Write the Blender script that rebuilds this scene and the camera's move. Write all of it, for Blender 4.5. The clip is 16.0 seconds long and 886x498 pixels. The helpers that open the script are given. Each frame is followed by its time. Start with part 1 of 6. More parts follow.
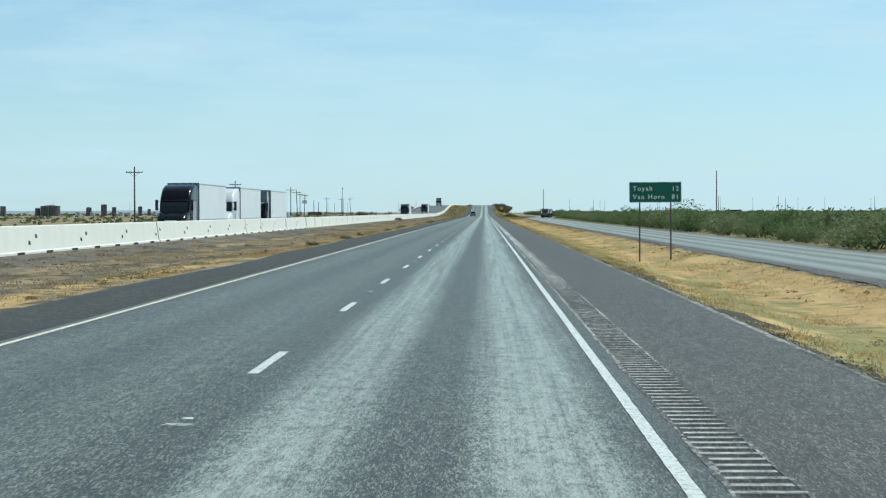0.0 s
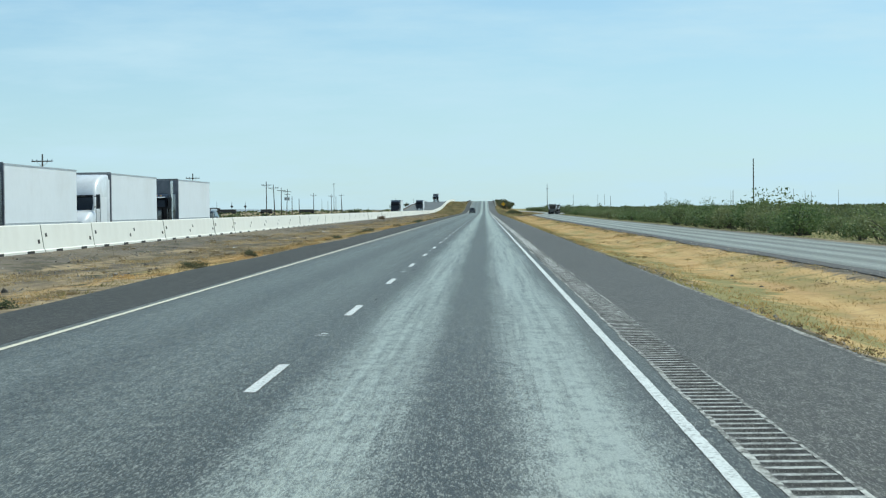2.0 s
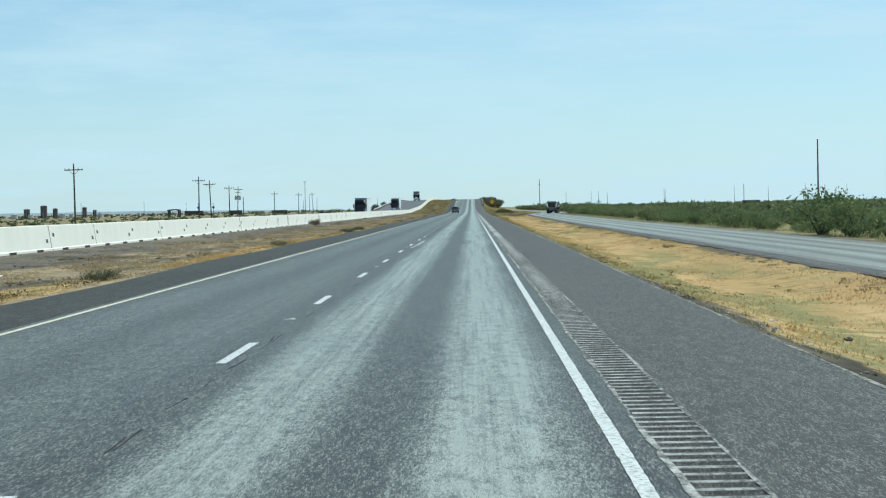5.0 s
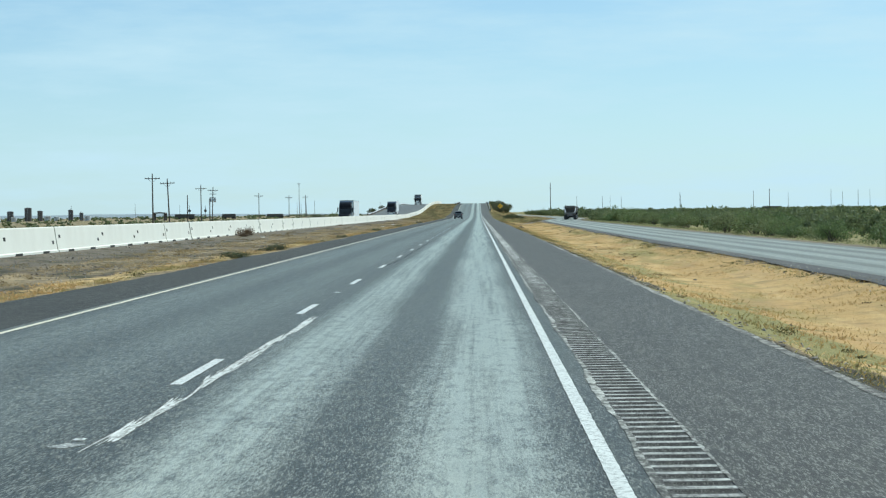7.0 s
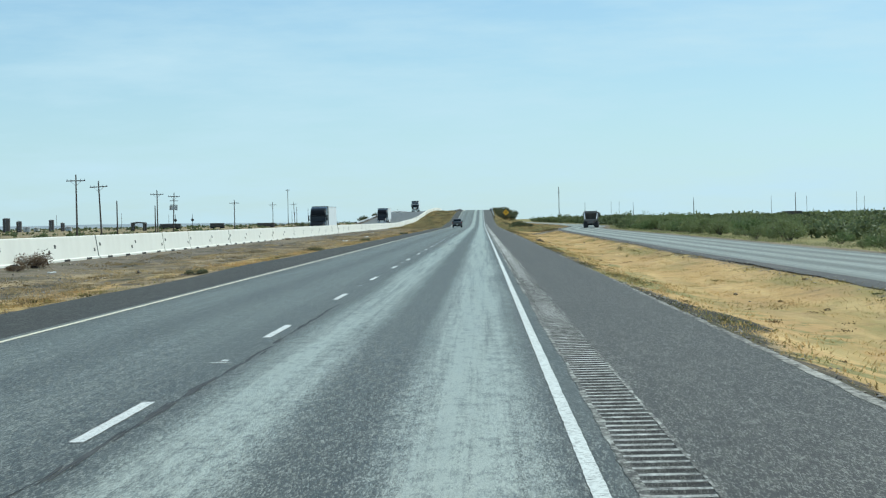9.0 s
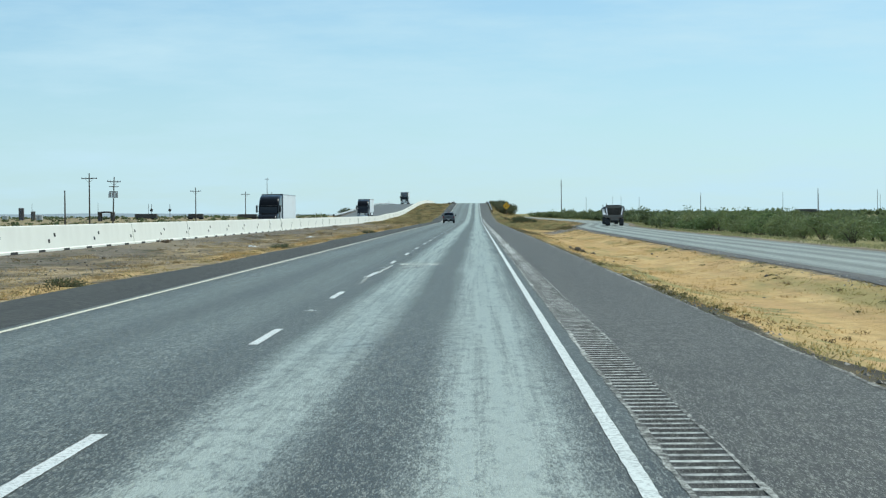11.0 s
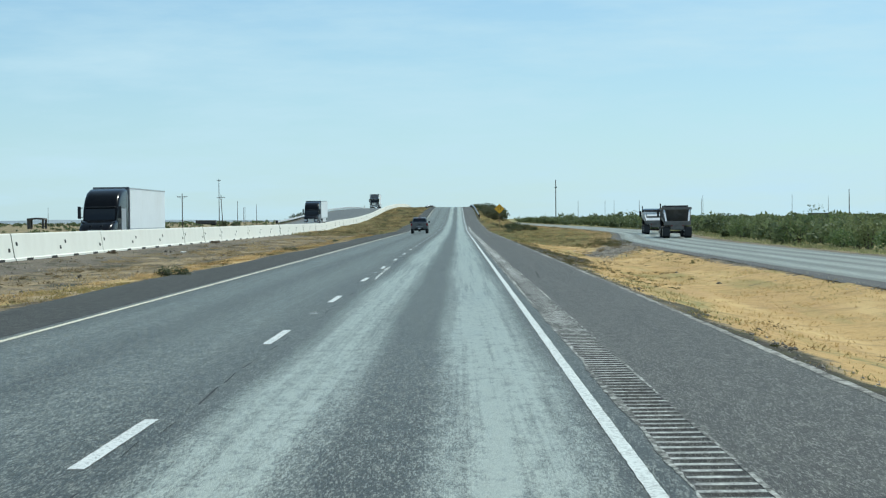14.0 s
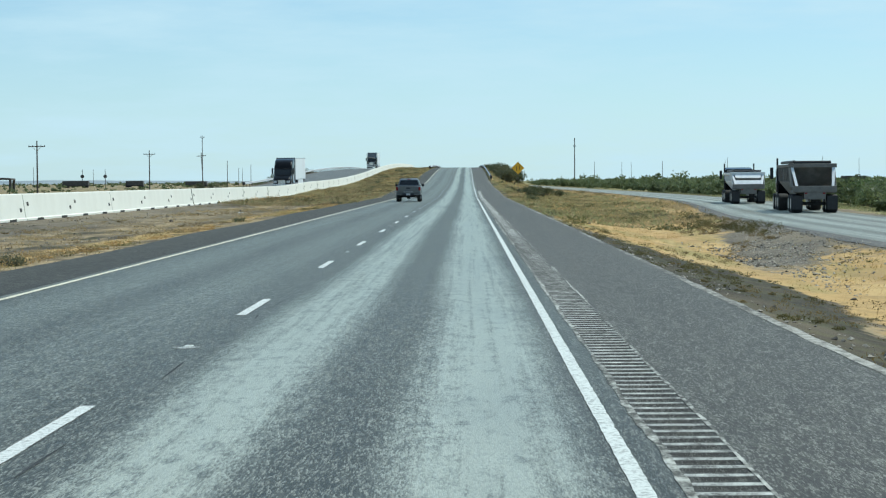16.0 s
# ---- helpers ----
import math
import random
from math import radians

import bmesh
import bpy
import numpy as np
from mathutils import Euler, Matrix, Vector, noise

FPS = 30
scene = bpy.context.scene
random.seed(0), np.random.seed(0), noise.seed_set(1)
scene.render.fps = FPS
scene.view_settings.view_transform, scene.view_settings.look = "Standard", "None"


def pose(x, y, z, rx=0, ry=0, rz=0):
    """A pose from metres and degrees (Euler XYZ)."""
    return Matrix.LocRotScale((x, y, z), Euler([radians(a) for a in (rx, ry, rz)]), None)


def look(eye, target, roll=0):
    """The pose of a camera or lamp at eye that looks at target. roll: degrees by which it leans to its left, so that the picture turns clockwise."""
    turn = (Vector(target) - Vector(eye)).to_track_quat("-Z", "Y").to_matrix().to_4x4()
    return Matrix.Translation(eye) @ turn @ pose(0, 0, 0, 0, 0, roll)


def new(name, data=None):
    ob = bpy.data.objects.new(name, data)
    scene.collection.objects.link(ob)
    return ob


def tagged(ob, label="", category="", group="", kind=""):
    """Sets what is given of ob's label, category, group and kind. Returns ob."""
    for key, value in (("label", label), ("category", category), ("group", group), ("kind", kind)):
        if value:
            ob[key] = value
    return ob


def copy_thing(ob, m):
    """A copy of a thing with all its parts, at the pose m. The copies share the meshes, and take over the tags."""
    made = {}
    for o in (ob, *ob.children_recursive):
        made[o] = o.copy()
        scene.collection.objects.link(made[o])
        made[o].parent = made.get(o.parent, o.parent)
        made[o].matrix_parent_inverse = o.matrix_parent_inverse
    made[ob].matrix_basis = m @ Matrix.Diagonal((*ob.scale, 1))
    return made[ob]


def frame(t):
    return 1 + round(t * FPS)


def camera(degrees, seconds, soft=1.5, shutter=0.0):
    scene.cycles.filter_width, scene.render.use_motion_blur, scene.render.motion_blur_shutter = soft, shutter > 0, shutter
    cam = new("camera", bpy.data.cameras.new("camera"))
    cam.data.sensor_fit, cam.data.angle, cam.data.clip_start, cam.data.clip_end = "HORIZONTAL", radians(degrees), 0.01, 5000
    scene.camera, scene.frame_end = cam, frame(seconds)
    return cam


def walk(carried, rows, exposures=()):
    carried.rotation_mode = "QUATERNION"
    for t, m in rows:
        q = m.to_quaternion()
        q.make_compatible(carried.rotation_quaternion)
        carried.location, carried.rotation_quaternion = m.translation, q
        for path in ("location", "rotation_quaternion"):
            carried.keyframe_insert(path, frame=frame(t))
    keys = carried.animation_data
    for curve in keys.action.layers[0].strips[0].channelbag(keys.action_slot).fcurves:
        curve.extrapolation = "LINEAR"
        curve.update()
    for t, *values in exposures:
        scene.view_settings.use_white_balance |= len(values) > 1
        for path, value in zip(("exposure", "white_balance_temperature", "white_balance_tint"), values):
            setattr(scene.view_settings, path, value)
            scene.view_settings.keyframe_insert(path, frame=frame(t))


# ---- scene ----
cam = camera(26.58, 16.0, soft=1.22)
ROWS = [
    (0.0, 2.415, -0.00, 1.672, 1.280, -1.133, 0.207),
    (0.5, 2.297, 15.94, 1.669, 1.223, -1.187, 0.145),
    (1.0, 2.174, 31.85, 1.679, 1.253, -1.206, 0.227),
    (1.5, 2.126, 47.68, 1.662, 1.288, -1.262, 0.474),
    (2.0, 2.154, 63.40, 1.650, 1.273, -1.234, 0.624),
    (2.5, 2.260, 79.02, 1.659, 1.163, -1.240, 0.859),
    (3.0, 2.381, 94.62, 1.629, 1.010, -1.235, 1.142),
    (3.5, 2.477, 110.49, 1.630, 0.875, -1.249, 1.249),
    (4.0, 2.563, 126.40, 1.620, 0.845, -1.225, 1.277),
    (4.5, 2.642, 142.24, 1.616, 0.843, -1.237, 1.250),
    (5.0, 2.702, 158.02, 1.612, 0.888, -1.267, 1.150),
    (5.5, 2.749, 173.79, 1.608, 0.955, -1.295, 1.024),
    (6.0, 2.790, 189.59, 1.603, 1.019, -1.305, 0.922),
    (6.5, 2.830, 205.46, 1.598, 1.056, -1.280, 0.892),
    (7.0, 2.858, 221.35, 1.580, 1.077, -1.122, 0.828),
    (7.5, 2.913, 237.32, 1.587, 1.134, -1.031, 1.004),
    (8.0, 2.954, 253.39, 1.579, 1.167, -0.950, 1.024),
    (8.5, 2.997, 269.70, 1.573, 1.227, -0.898, 1.199),
    (9.0, 3.007, 286.13, 1.576, 1.177, -0.888, 1.225),
    (9.5, 2.952, 302.31, 1.578, 1.144, -0.997, 1.036),
    (10.0, 2.900, 318.51, 1.575, 1.116, -1.028, 0.921),
    (10.5, 2.807, 334.54, 1.566, 1.070, -1.066, 0.700),
    (11.0, 2.699, 350.48, 1.559, 1.016, -1.082, 0.456),
    (11.5, 2.601, 366.38, 1.561, 0.961, -1.050, 0.275),
    (12.0, 2.541, 382.30, 1.581, 0.915, -0.942, 0.241),
    (12.5, 2.476, 398.25, 1.608, 0.835, -0.393, 0.425),
    (13.0, 2.476, 414.23, 1.642, 0.722, -0.166, 0.579),
    (13.5, 2.496, 430.20, 1.610, 0.562, -0.315, 0.485),
    (14.0, 2.509, 446.12, 1.609, 0.459, -0.925, 0.623),
    (14.5, 2.505, 461.95, 1.607, 0.445, -1.588, 0.459),
    (15.0, 2.549, 477.65, 1.608, 0.528, -1.986, 0.436),
    (15.5, 2.631, 493.26, 1.618, 0.629, -2.093, 0.311),
    (16.0, 2.747, 508.83, 1.611, 0.735, -2.090, 0.416),
]
EXPOSURE = [(0.0, 0.19), (1.0, 0.18), (2.0, 0.19), (3.5, 0.2), (4.0, 0.21), (6.5, 0.22), (7.5, 0.24), (8.2, 0.21), (9.5, 0.19), (12.0, 0.22), (12.6, 0.19), (13.5, 0.16), (14.5, 0.21), (15.5, 0.24), (16.0, 0.23)]
walk(cam, [(t, pose(x, y, z, 90 + pitch, roll, yaw)) for t, x, y, z, yaw, pitch, roll in ROWS],
     exposures=[(t, stops, 6050, -3) for t, stops in EXPOSURE])

# ---- light: a high sun ahead and to the right, clear hazy sky ----
SUN_EL, SUN_AZ = radians(52.0), radians(48.0)
world = bpy.data.worlds.new("sky")
scene.world = world
world.use_nodes = True
wn = world.node_tree.nodes
sky = wn.new("ShaderNodeTexSky")
sky.sky_type = "NISHITA"
sky.sun_disc = False
sky.sun_elevation, sky.sun_rotation = SUN_EL, SUN_AZ
sky.altitude, sky.air_density, sky.dust_density, sky.ozone_density = 800.0, 1.0, 0.5, 1.6
wn["Background"].inputs["Strength"].default_value = 0.085
wl = world.node_tree.links
w_co = wn.new("ShaderNodeTexCoord")
w_map = wn.new("ShaderNodeMapping")
w_map.inputs["Scale"].default_value = (2.6, 2.6, 15.0)
w_map.inputs["Rotation"].default_value = (0.12, 0.2, 0.4)
wl.new(w_co.outputs["Generated"], w_map.inputs["Vector"])
w_cloud = wn.new("ShaderNodeTexNoise")
w_cloud.inputs["Scale"].default_value, w_cloud.inputs["Detail"].default_value, w_cloud.inputs["Roughness"].default_value = 2.6, 7.0, 0.62
wl.new(w_map.outputs["Vector"], w_cloud.inputs["Vector"])
w_veil = wn.new("ShaderNodeMapRange")
w_veil.inputs["From Min"].default_value, w_veil.inputs["From Max"].default_value = 0.42, 0.72
w_veil.inputs["To Min"].default_value, w_veil.inputs["To Max"].default_value = 0.16, 0.62
wl.new(w_cloud.outputs["Fac"], w_veil.inputs["Value"])
w_tint = wn.new("ShaderNodeMix")
w_tint.data_type, w_tint.blend_type = "RGBA", "MULTIPLY"
w_tint.inputs["Factor"].default_value = 1.0
w_tint.inputs["B"].default_value = (0.84, 1.0, 1.13, 1)
wl.new(sky.outputs["Color"], w_tint.inputs["A"])
w_haze = wn.new("ShaderNodeMix")
w_haze.data_type = "RGBA"
w_haze.inputs["B"].default_value = (6.35, 7.95, 9.1, 1)
w_sep = wn.new("ShaderNodeSeparateXYZ")
wl.new(w_co.outputs["Generated"], w_sep.inputs["Vector"])
w_low = wn.new("ShaderNodeMapRange")
w_low.inputs["From Min"].default_value, w_low.inputs["From Max"].default_value = 0.0, 0.16
w_low.inputs["To Min"].default_value, w_low.inputs["To Max"].default_value = 0.5, 0.0
wl.new(w_sep.outputs["Z"], w_low.inputs["Value"])
w_sum = wn.new("ShaderNodeMath")
w_sum.operation, w_sum.use_clamp = "ADD", True
wl.new(w_veil.outputs["Result"], w_sum.inputs[0])
wl.new(w_low.outputs["Result"], w_sum.inputs[1])
wl.new(w_sum.outputs["Value"], w_haze.inputs["Factor"])
wl.new(w_tint.outputs["Result"], w_haze.inputs["A"])
wl.new(w_haze.outputs["Result"], wn["Background"].inputs["Color"])
sun_dir = Vector((math.cos(SUN_EL) * math.sin(SUN_AZ), math.cos(SUN_EL) * math.cos(SUN_AZ), math.sin(SUN_EL)))
sun = bpy.data.lights.new("sun", "SUN")
sun.energy, sun.angle, sun.color = 3.6, radians(0.53), (1.0, 0.95, 0.87)
sun_ob = new("sun", sun)
sun_ob.matrix_world = look((0, 0, 0), tuple(-sun_dir))


# ---- materials ----
def tree_of(name):
    m = bpy.data.materials.new(name)
    m.use_nodes = True
    nt = m.node_tree
    return m, nt, nt.nodes["Principled BSDF"]


def noise_of(nt, vec, scale, detail=5.0, rough=0.6):
    n = nt.nodes.new("ShaderNodeTexNoise")
    n.inputs["Scale"].default_value, n.inputs["Detail"].default_value, n.inputs["Roughness"].default_value = scale, detail, rough
    nt.links.new(vec, n.inputs["Vector"])
    return n.outputs["Fac"]


def coords(nt, stretch=(1, 1, 1)):
    tc = nt.nodes.new("ShaderNodeTexCoord")
    mp = nt.nodes.new("ShaderNodeMapping")
    mp.inputs["Scale"].default_value = stretch
    nt.links.new(tc.outputs["Object"], mp.inputs["Vector"])
    return mp.outputs["Vector"]


def ramp(nt, fac, lo, hi):
    r = nt.nodes.new("ShaderNodeMapRange")
    r.inputs["From Min"].default_value, r.inputs["From Max"].default_value = lo, hi
    nt.links.new(fac, r.inputs["Value"])
    return r.outputs["Result"]


def mix(nt, fac, a, b):
    m = nt.nodes.new("ShaderNodeMix")
    m.data_type = "RGBA"
    for sock, v in ((m.inputs["Factor"], fac), (m.inputs["A"], a), (m.inputs["B"], b)):
        if isinstance(v, (tuple, list)):
            sock.default_value = (*v[:3], 1)
        elif isinstance(v, (int, float)):
            sock.default_value = v
        else:
            nt.links.new(v, sock)
    return m.outputs["Result"]


def mathn(nt, op, a, b=0.0, c=None):
    m = nt.nodes.new("ShaderNodeMath")
    m.operation = op
    for sock, v in zip(m.inputs, (a, b, c)):
        if v is None:
            continue
        if isinstance(v, (int, float)):
            sock.default_value = v
        else:
            nt.links.new(v, sock)
    return m.outputs["Value"]


def bump_to(nt, bsdf, height, strength, dist):
    b = nt.nodes.new("ShaderNodeBump")
    b.inputs["Strength"].default_value, b.inputs["Distance"].default_value = strength, dist
    nt.links.new(height, b.inputs["Height"])
    nt.links.new(b.outputs["Normal"], bsdf.inputs["Normal"])


def rough_mat(name, c1, c2, scale=3.0, rough=0.7, metal=0.0, stain=None, stain_scale=0.6, bump=0.25, dist=0.01, stretch=(1, 1, 1), spec=0.5, coat=0.0):
    """Two-scale noise colour with fine relief."""
    m, nt, b = tree_of(name)
    v = coords(nt, stretch)
    fine = noise_of(nt, v, scale, 6, 0.65)
    col = mix(nt, ramp(nt, fine, 0.35, 0.68), c1, c2)
    if stain:
        col = mix(nt, mathn(nt, "MULTIPLY", ramp(nt, noise_of(nt, v, stain_scale, 4), 0.5, 0.72), 0.7), col, stain)
    nt.links.new(col, b.inputs["Base Color"])
    b.inputs["Roughness"].default_value, b.inputs["Metallic"].default_value = rough, metal
    b.inputs["Specular IOR Level"].default_value = spec
    b.inputs["Coat Weight"].default_value = coat
    if bump:
        bump_to(nt, b, fine, bump, dist)
    return m


def chips_of(nt, vec, scale):
    """A random value for every stone of a chip-seal surface, and the distance from its middle."""
    n = nt.nodes.new("ShaderNodeTexVoronoi")
    n.inputs["Scale"].default_value = scale
    nt.links.new(vec, n.inputs["Vector"])
    sep = nt.nodes.new("ShaderNodeSeparateColor")
    nt.links.new(n.outputs["Color"], sep.inputs["Color"])
    return sep.outputs["Red"], n.outputs["Distance"]


def world_coords(nt, stretch=(1, 1, 1)):
    geo = nt.nodes.new("ShaderNodeNewGeometry")
    mp = nt.nodes.new("ShaderNodeMapping")
    mp.inputs["Scale"].default_value = stretch
    nt.links.new(geo.outputs["Position"], mp.inputs["Vector"])
    return mp.outputs["Vector"]


def asphalt(name, dark, light, track=None, tracks=(), gloss=0.62, chip=104.0, contrast=1.0, across=False, track_gain=None):
    """Chip-seal surface: single stones dark and pale, mottling, long streaks, pale polished wheel paths at the given x."""
    m, nt, b = tree_of(name)
    v = coords(nt)
    stone_v, stone_d = chips_of(nt, coords(nt, (1, 0.13, 1)), chip)
    small_v, _ = chips_of(nt, coords(nt, (1, 0.15, 1)), chip * 1.9)
    coarse = noise_of(nt, coords(nt, (1, 0.35, 1)), 6.0, 5, 0.7)
    broad = noise_of(nt, coords(nt, (0.9, 0.03, 1)), 1.6, 5, 0.6)
    patch = noise_of(nt, coords(nt, (0.5, 0.12, 1)), 1.0, 4, 0.6)
    grain = mathn(nt, "ADD", mathn(nt, "MULTIPLY", stone_v, 0.62), mathn(nt, "MULTIPLY", small_v, 0.38))
    clump = mathn(nt, "SUBTRACT", noise_of(nt, coords(nt, (1, 0.13, 1)), 19.0, 3, 0.75), 0.5)
    grain = mathn(nt, "MULTIPLY_ADD", clump, 0.65, grain)
    col = mix(nt, ramp(nt, broad, 0.35, 0.7), dark, light)
    rough = gloss
    if track:
        sep = nt.nodes.new("ShaderNodeSeparateXYZ")
        nt.links.new(v, sep.inputs["Vector"])
        place = sep.outputs["X"]
        if across:
            at = nt.nodes.new("ShaderNodeAttribute")
            at.attribute_name = "across"
            place = at.outputs["Fac"]
        wob = mathn(nt, "MULTIPLY_ADD", mathn(nt, "SUBTRACT", noise_of(nt, coords(nt, (0.3, 0.05, 1)), 1.0, 3), 0.5), 0.5, place)
        total = 0.0
        for cx, half, amount in tracks:
            d = mathn(nt, "ABSOLUTE", mathn(nt, "SUBTRACT", wob, cx))
            band = nt.nodes.new("ShaderNodeMapRange")
            band.interpolation_type = "SMOOTHSTEP"
            band.inputs["From Min"].default_value, band.inputs["From Max"].default_value = half, half * 0.2
            band.inputs["To Max"].default_value = amount
            nt.links.new(d, band.inputs["Value"])
            total = mathn(nt, "ADD", band.outputs["Result"], total)
        streaks = ramp(nt, noise_of(nt, coords(nt, (3.2, 0.03, 1)), 2.0, 6, 0.72), 0.34, 0.62)
        patchy = mathn(nt, "MULTIPLY", total, mathn(nt, "MULTIPLY_ADD", streaks, 0.7, 0.34))
        # scales the wheel-path amount along y, from 0 to 560 m
        if track_gain:
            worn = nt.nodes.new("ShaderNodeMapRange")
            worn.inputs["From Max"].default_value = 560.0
            worn.inputs["To Min"].default_value, worn.inputs["To Max"].default_value = track_gain
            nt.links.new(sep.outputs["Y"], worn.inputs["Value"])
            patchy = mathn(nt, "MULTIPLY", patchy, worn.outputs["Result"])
        patchy = mathn(nt, "MULTIPLY", patchy, mathn(nt, "MULTIPLY_ADD", ramp(nt, coarse, 0.25, 0.6), 0.6, 0.4))
        spread = mathn(nt, "MULTIPLY", mathn(nt, "SUBTRACT", grain, 0.5), mathn(nt, "MULTIPLY", mathn(nt, "MINIMUM", mathn(nt, "MULTIPLY", patchy, 3.0), 1.0), 0.5))
        patchy = mathn(nt, "MINIMUM", mathn(nt, "MAXIMUM", mathn(nt, "ADD", patchy, spread), 0.0), 1.0)
        col = mix(nt, patchy, col, track)
        rough = mathn(nt, "MULTIPLY_ADD", patchy, -0.14, gloss)
        nt.links.new(mathn(nt, "MULTIPLY_ADD", patchy, 0.5, 0.27), b.inputs["Sheen Weight"])
        nt.links.new(mathn(nt, "MULTIPLY_ADD", patchy, 0.6, 0.24), b.inputs["Specular IOR Level"])
    # stones: many dark with bitumen, some pale and freshly broken
    calm = mathn(nt, "MULTIPLY_ADD", patchy, -0.5, 1.0) if track else 1.0
    pale = ramp(nt, grain, 0.57, 0.85)
    deep = ramp(nt, grain, 0.6, 0.26)
    col = mix(nt, mathn(nt, "MULTIPLY", mathn(nt, "MULTIPLY", pale, 0.78 * contrast), calm), col, (0.47, 0.47, 0.41))
    col = mix(nt, mathn(nt, "MULTIPLY", mathn(nt, "MULTIPLY", deep, 0.97 * contrast), calm), col, (0.009, 0.0095, 0.009))
    col = mix(nt, mathn(nt, "MULTIPLY", ramp(nt, coarse, 0.52, 0.72), 0.2), col, (0.24, 0.24, 0.19))
    col = mix(nt, mathn(nt, "MULTIPLY", ramp(nt, coarse, 0.48, 0.3), 0.45), col, tuple(0.6 * q for q in dark))
    col = mix(nt, mathn(nt, "MULTIPLY", ramp(nt, patch, 0.55, 0.75), 0.35), col, tuple(0.75 * q for q in dark))
    nt.links.new(col, b.inputs["Base Color"])
    if isinstance(rough, (int, float)):
        b.inputs["Roughness"].default_value = rough
    else:
        nt.links.new(rough, b.inputs["Roughness"])
    b.inputs["Specular IOR Level"].default_value = 0.35
    if not track:
        b.inputs["Sheen Weight"].default_value = 0.055
    b.inputs["Sheen Roughness"].default_value, b.inputs["Sheen Tint"].default_value = 0.27, (1.0, 0.99, 0.82, 1)
    bump_to(nt, b, mathn(nt, "ADD", mathn(nt, "MULTIPLY", grain, 0.7), mathn(nt, "MULTIPLY", stone_d, -0.6)), 0.4, 0.01)
    return m


def dusty_mat(name, under, dust, lo, hi, grain=14.0, run=0.06):
    """Pale dust and broken stone in uneven runs over dark paving."""
    m, nt, b = tree_of(name)
    fine = noise_of(nt, world_coords(nt, (1, 0.5, 1)), grain, 5, 0.75)
    runs = noise_of(nt, world_coords(nt, (0.6, run, 1)), 1.0, 5, 0.65)
    amount = ramp(nt, mathn(nt, "ADD", mathn(nt, "MULTIPLY", fine, 0.6), mathn(nt, "MULTIPLY", runs, 0.4)), lo, hi)
    stone_v, _ = chips_of(nt, world_coords(nt, (1, 0.3, 1)), 70.0)
    base = mix(nt, mathn(nt, "MULTIPLY", stone_v, stone_v), tuple(0.5 * q for q in under), tuple(2.0 * q for q in under))
    nt.links.new(mix(nt, amount, base, dust), b.inputs["Base Color"])
    b.inputs["Roughness"].default_value = 0.8
    bump_to(nt, b, mathn(nt, "ADD", fine, stone_v), 0.4, 0.008)
    return m


def paint_line(name, colour, under, wear=0.5, grain=26.0):
    """Road paint, chipped where aggregate shows through."""
    m, nt, b = tree_of(name)
    v = coords(nt)
    chips = ramp(nt, noise_of(nt, v if grain > 20 else coords(nt, (1, 0.3, 1)), grain, 4, 0.75), wear - 0.12, wear + 0.1)
    dirt = ramp(nt, noise_of(nt, coords(nt, (1, 0.2, 1)), 3.0, 4), 0.3, 0.75)
    col = mix(nt, mathn(nt, "MULTIPLY", dirt, 0.35), colour, tuple(c * 0.7 for c in colour))
    col = mix(nt, chips, under, col)
    nt.links.new(col, b.inputs["Base Color"])
    b.inputs["Roughness"].default_value = 0.6
    bump_to(nt, b, chips, 0.3, 0.004)
    return m


M_ROAD = asphalt("road_chip_seal", (0.0225, 0.0215, 0.015), (0.042, 0.041, 0.029), (0.385, 0.39, 0.305), ((1.0, 0.7, 1.15), (2.86, 0.76, 1.45), (-0.95, 0.9, 0.16), (-2.75, 0.85, 0.16)), 0.55, contrast=0.62, track_gain=(0.88, 1.2))
M_SHOULDER = asphalt("shoulder_asphalt", (0.027, 0.0243, 0.0188), (0.042, 0.038, 0.0305), gloss=0.7, contrast=0.5)
M_INNER = asphalt("inner_shoulder_asphalt", (0.017, 0.016, 0.0145), (0.031, 0.029, 0.026), gloss=0.9, contrast=0.22)
M_FRONTAGE = asphalt("frontage_chip_seal", (0.14, 0.138, 0.115), (0.21, 0.206, 0.175), (0.4, 0.4, 0.345), ((1.3, 0.7, 0.7), (3.0, 0.7, 0.95), (4.6, 0.7, 0.7), (6.2, 0.6, 0.85)), gloss=0.68, contrast=0.4, across=True)
M_OPPOSITE = asphalt("opposite_asphalt", (0.07, 0.068, 0.058), (0.12, 0.117, 0.102), gloss=0.55, contrast=0.4)
M_GROOVE = asphalt("rumble_milled_asphalt", (0.014, 0.0135, 0.0125), (0.026, 0.025, 0.0235), gloss=0.8, contrast=0.22)
M_RIDGE = dusty_mat("rumble_ridge_dusty", (0.12, 0.12, 0.11), (0.6, 0.61, 0.57), 0.42, 0.64, 8.0, 0.1)
M_DUST = dusty_mat("rumble_edge_dust", (0.055, 0.053, 0.044), (0.5, 0.5, 0.45), 0.46, 0.6, 9.0, 0.2)
M_FRONT_EDGE = dusty_mat("frontage_dark_edge", (0.055, 0.052, 0.046), (0.2, 0.185, 0.155), 0.5, 0.7, 5.0)
M_WHITE_LINE = paint_line("white_road_paint", (0.66, 0.68, 0.64), (0.1, 0.1, 0.09), 0.41)
M_WHITE_WORN = paint_line("worn_white_paint", (0.7, 0.71, 0.67), (0.24, 0.24, 0.2), 0.46, 14.0)
M_SPILL = paint_line("dried_spill", (0.6, 0.61, 0.54), (0.3, 0.3, 0.25), 0.46, 12.0)
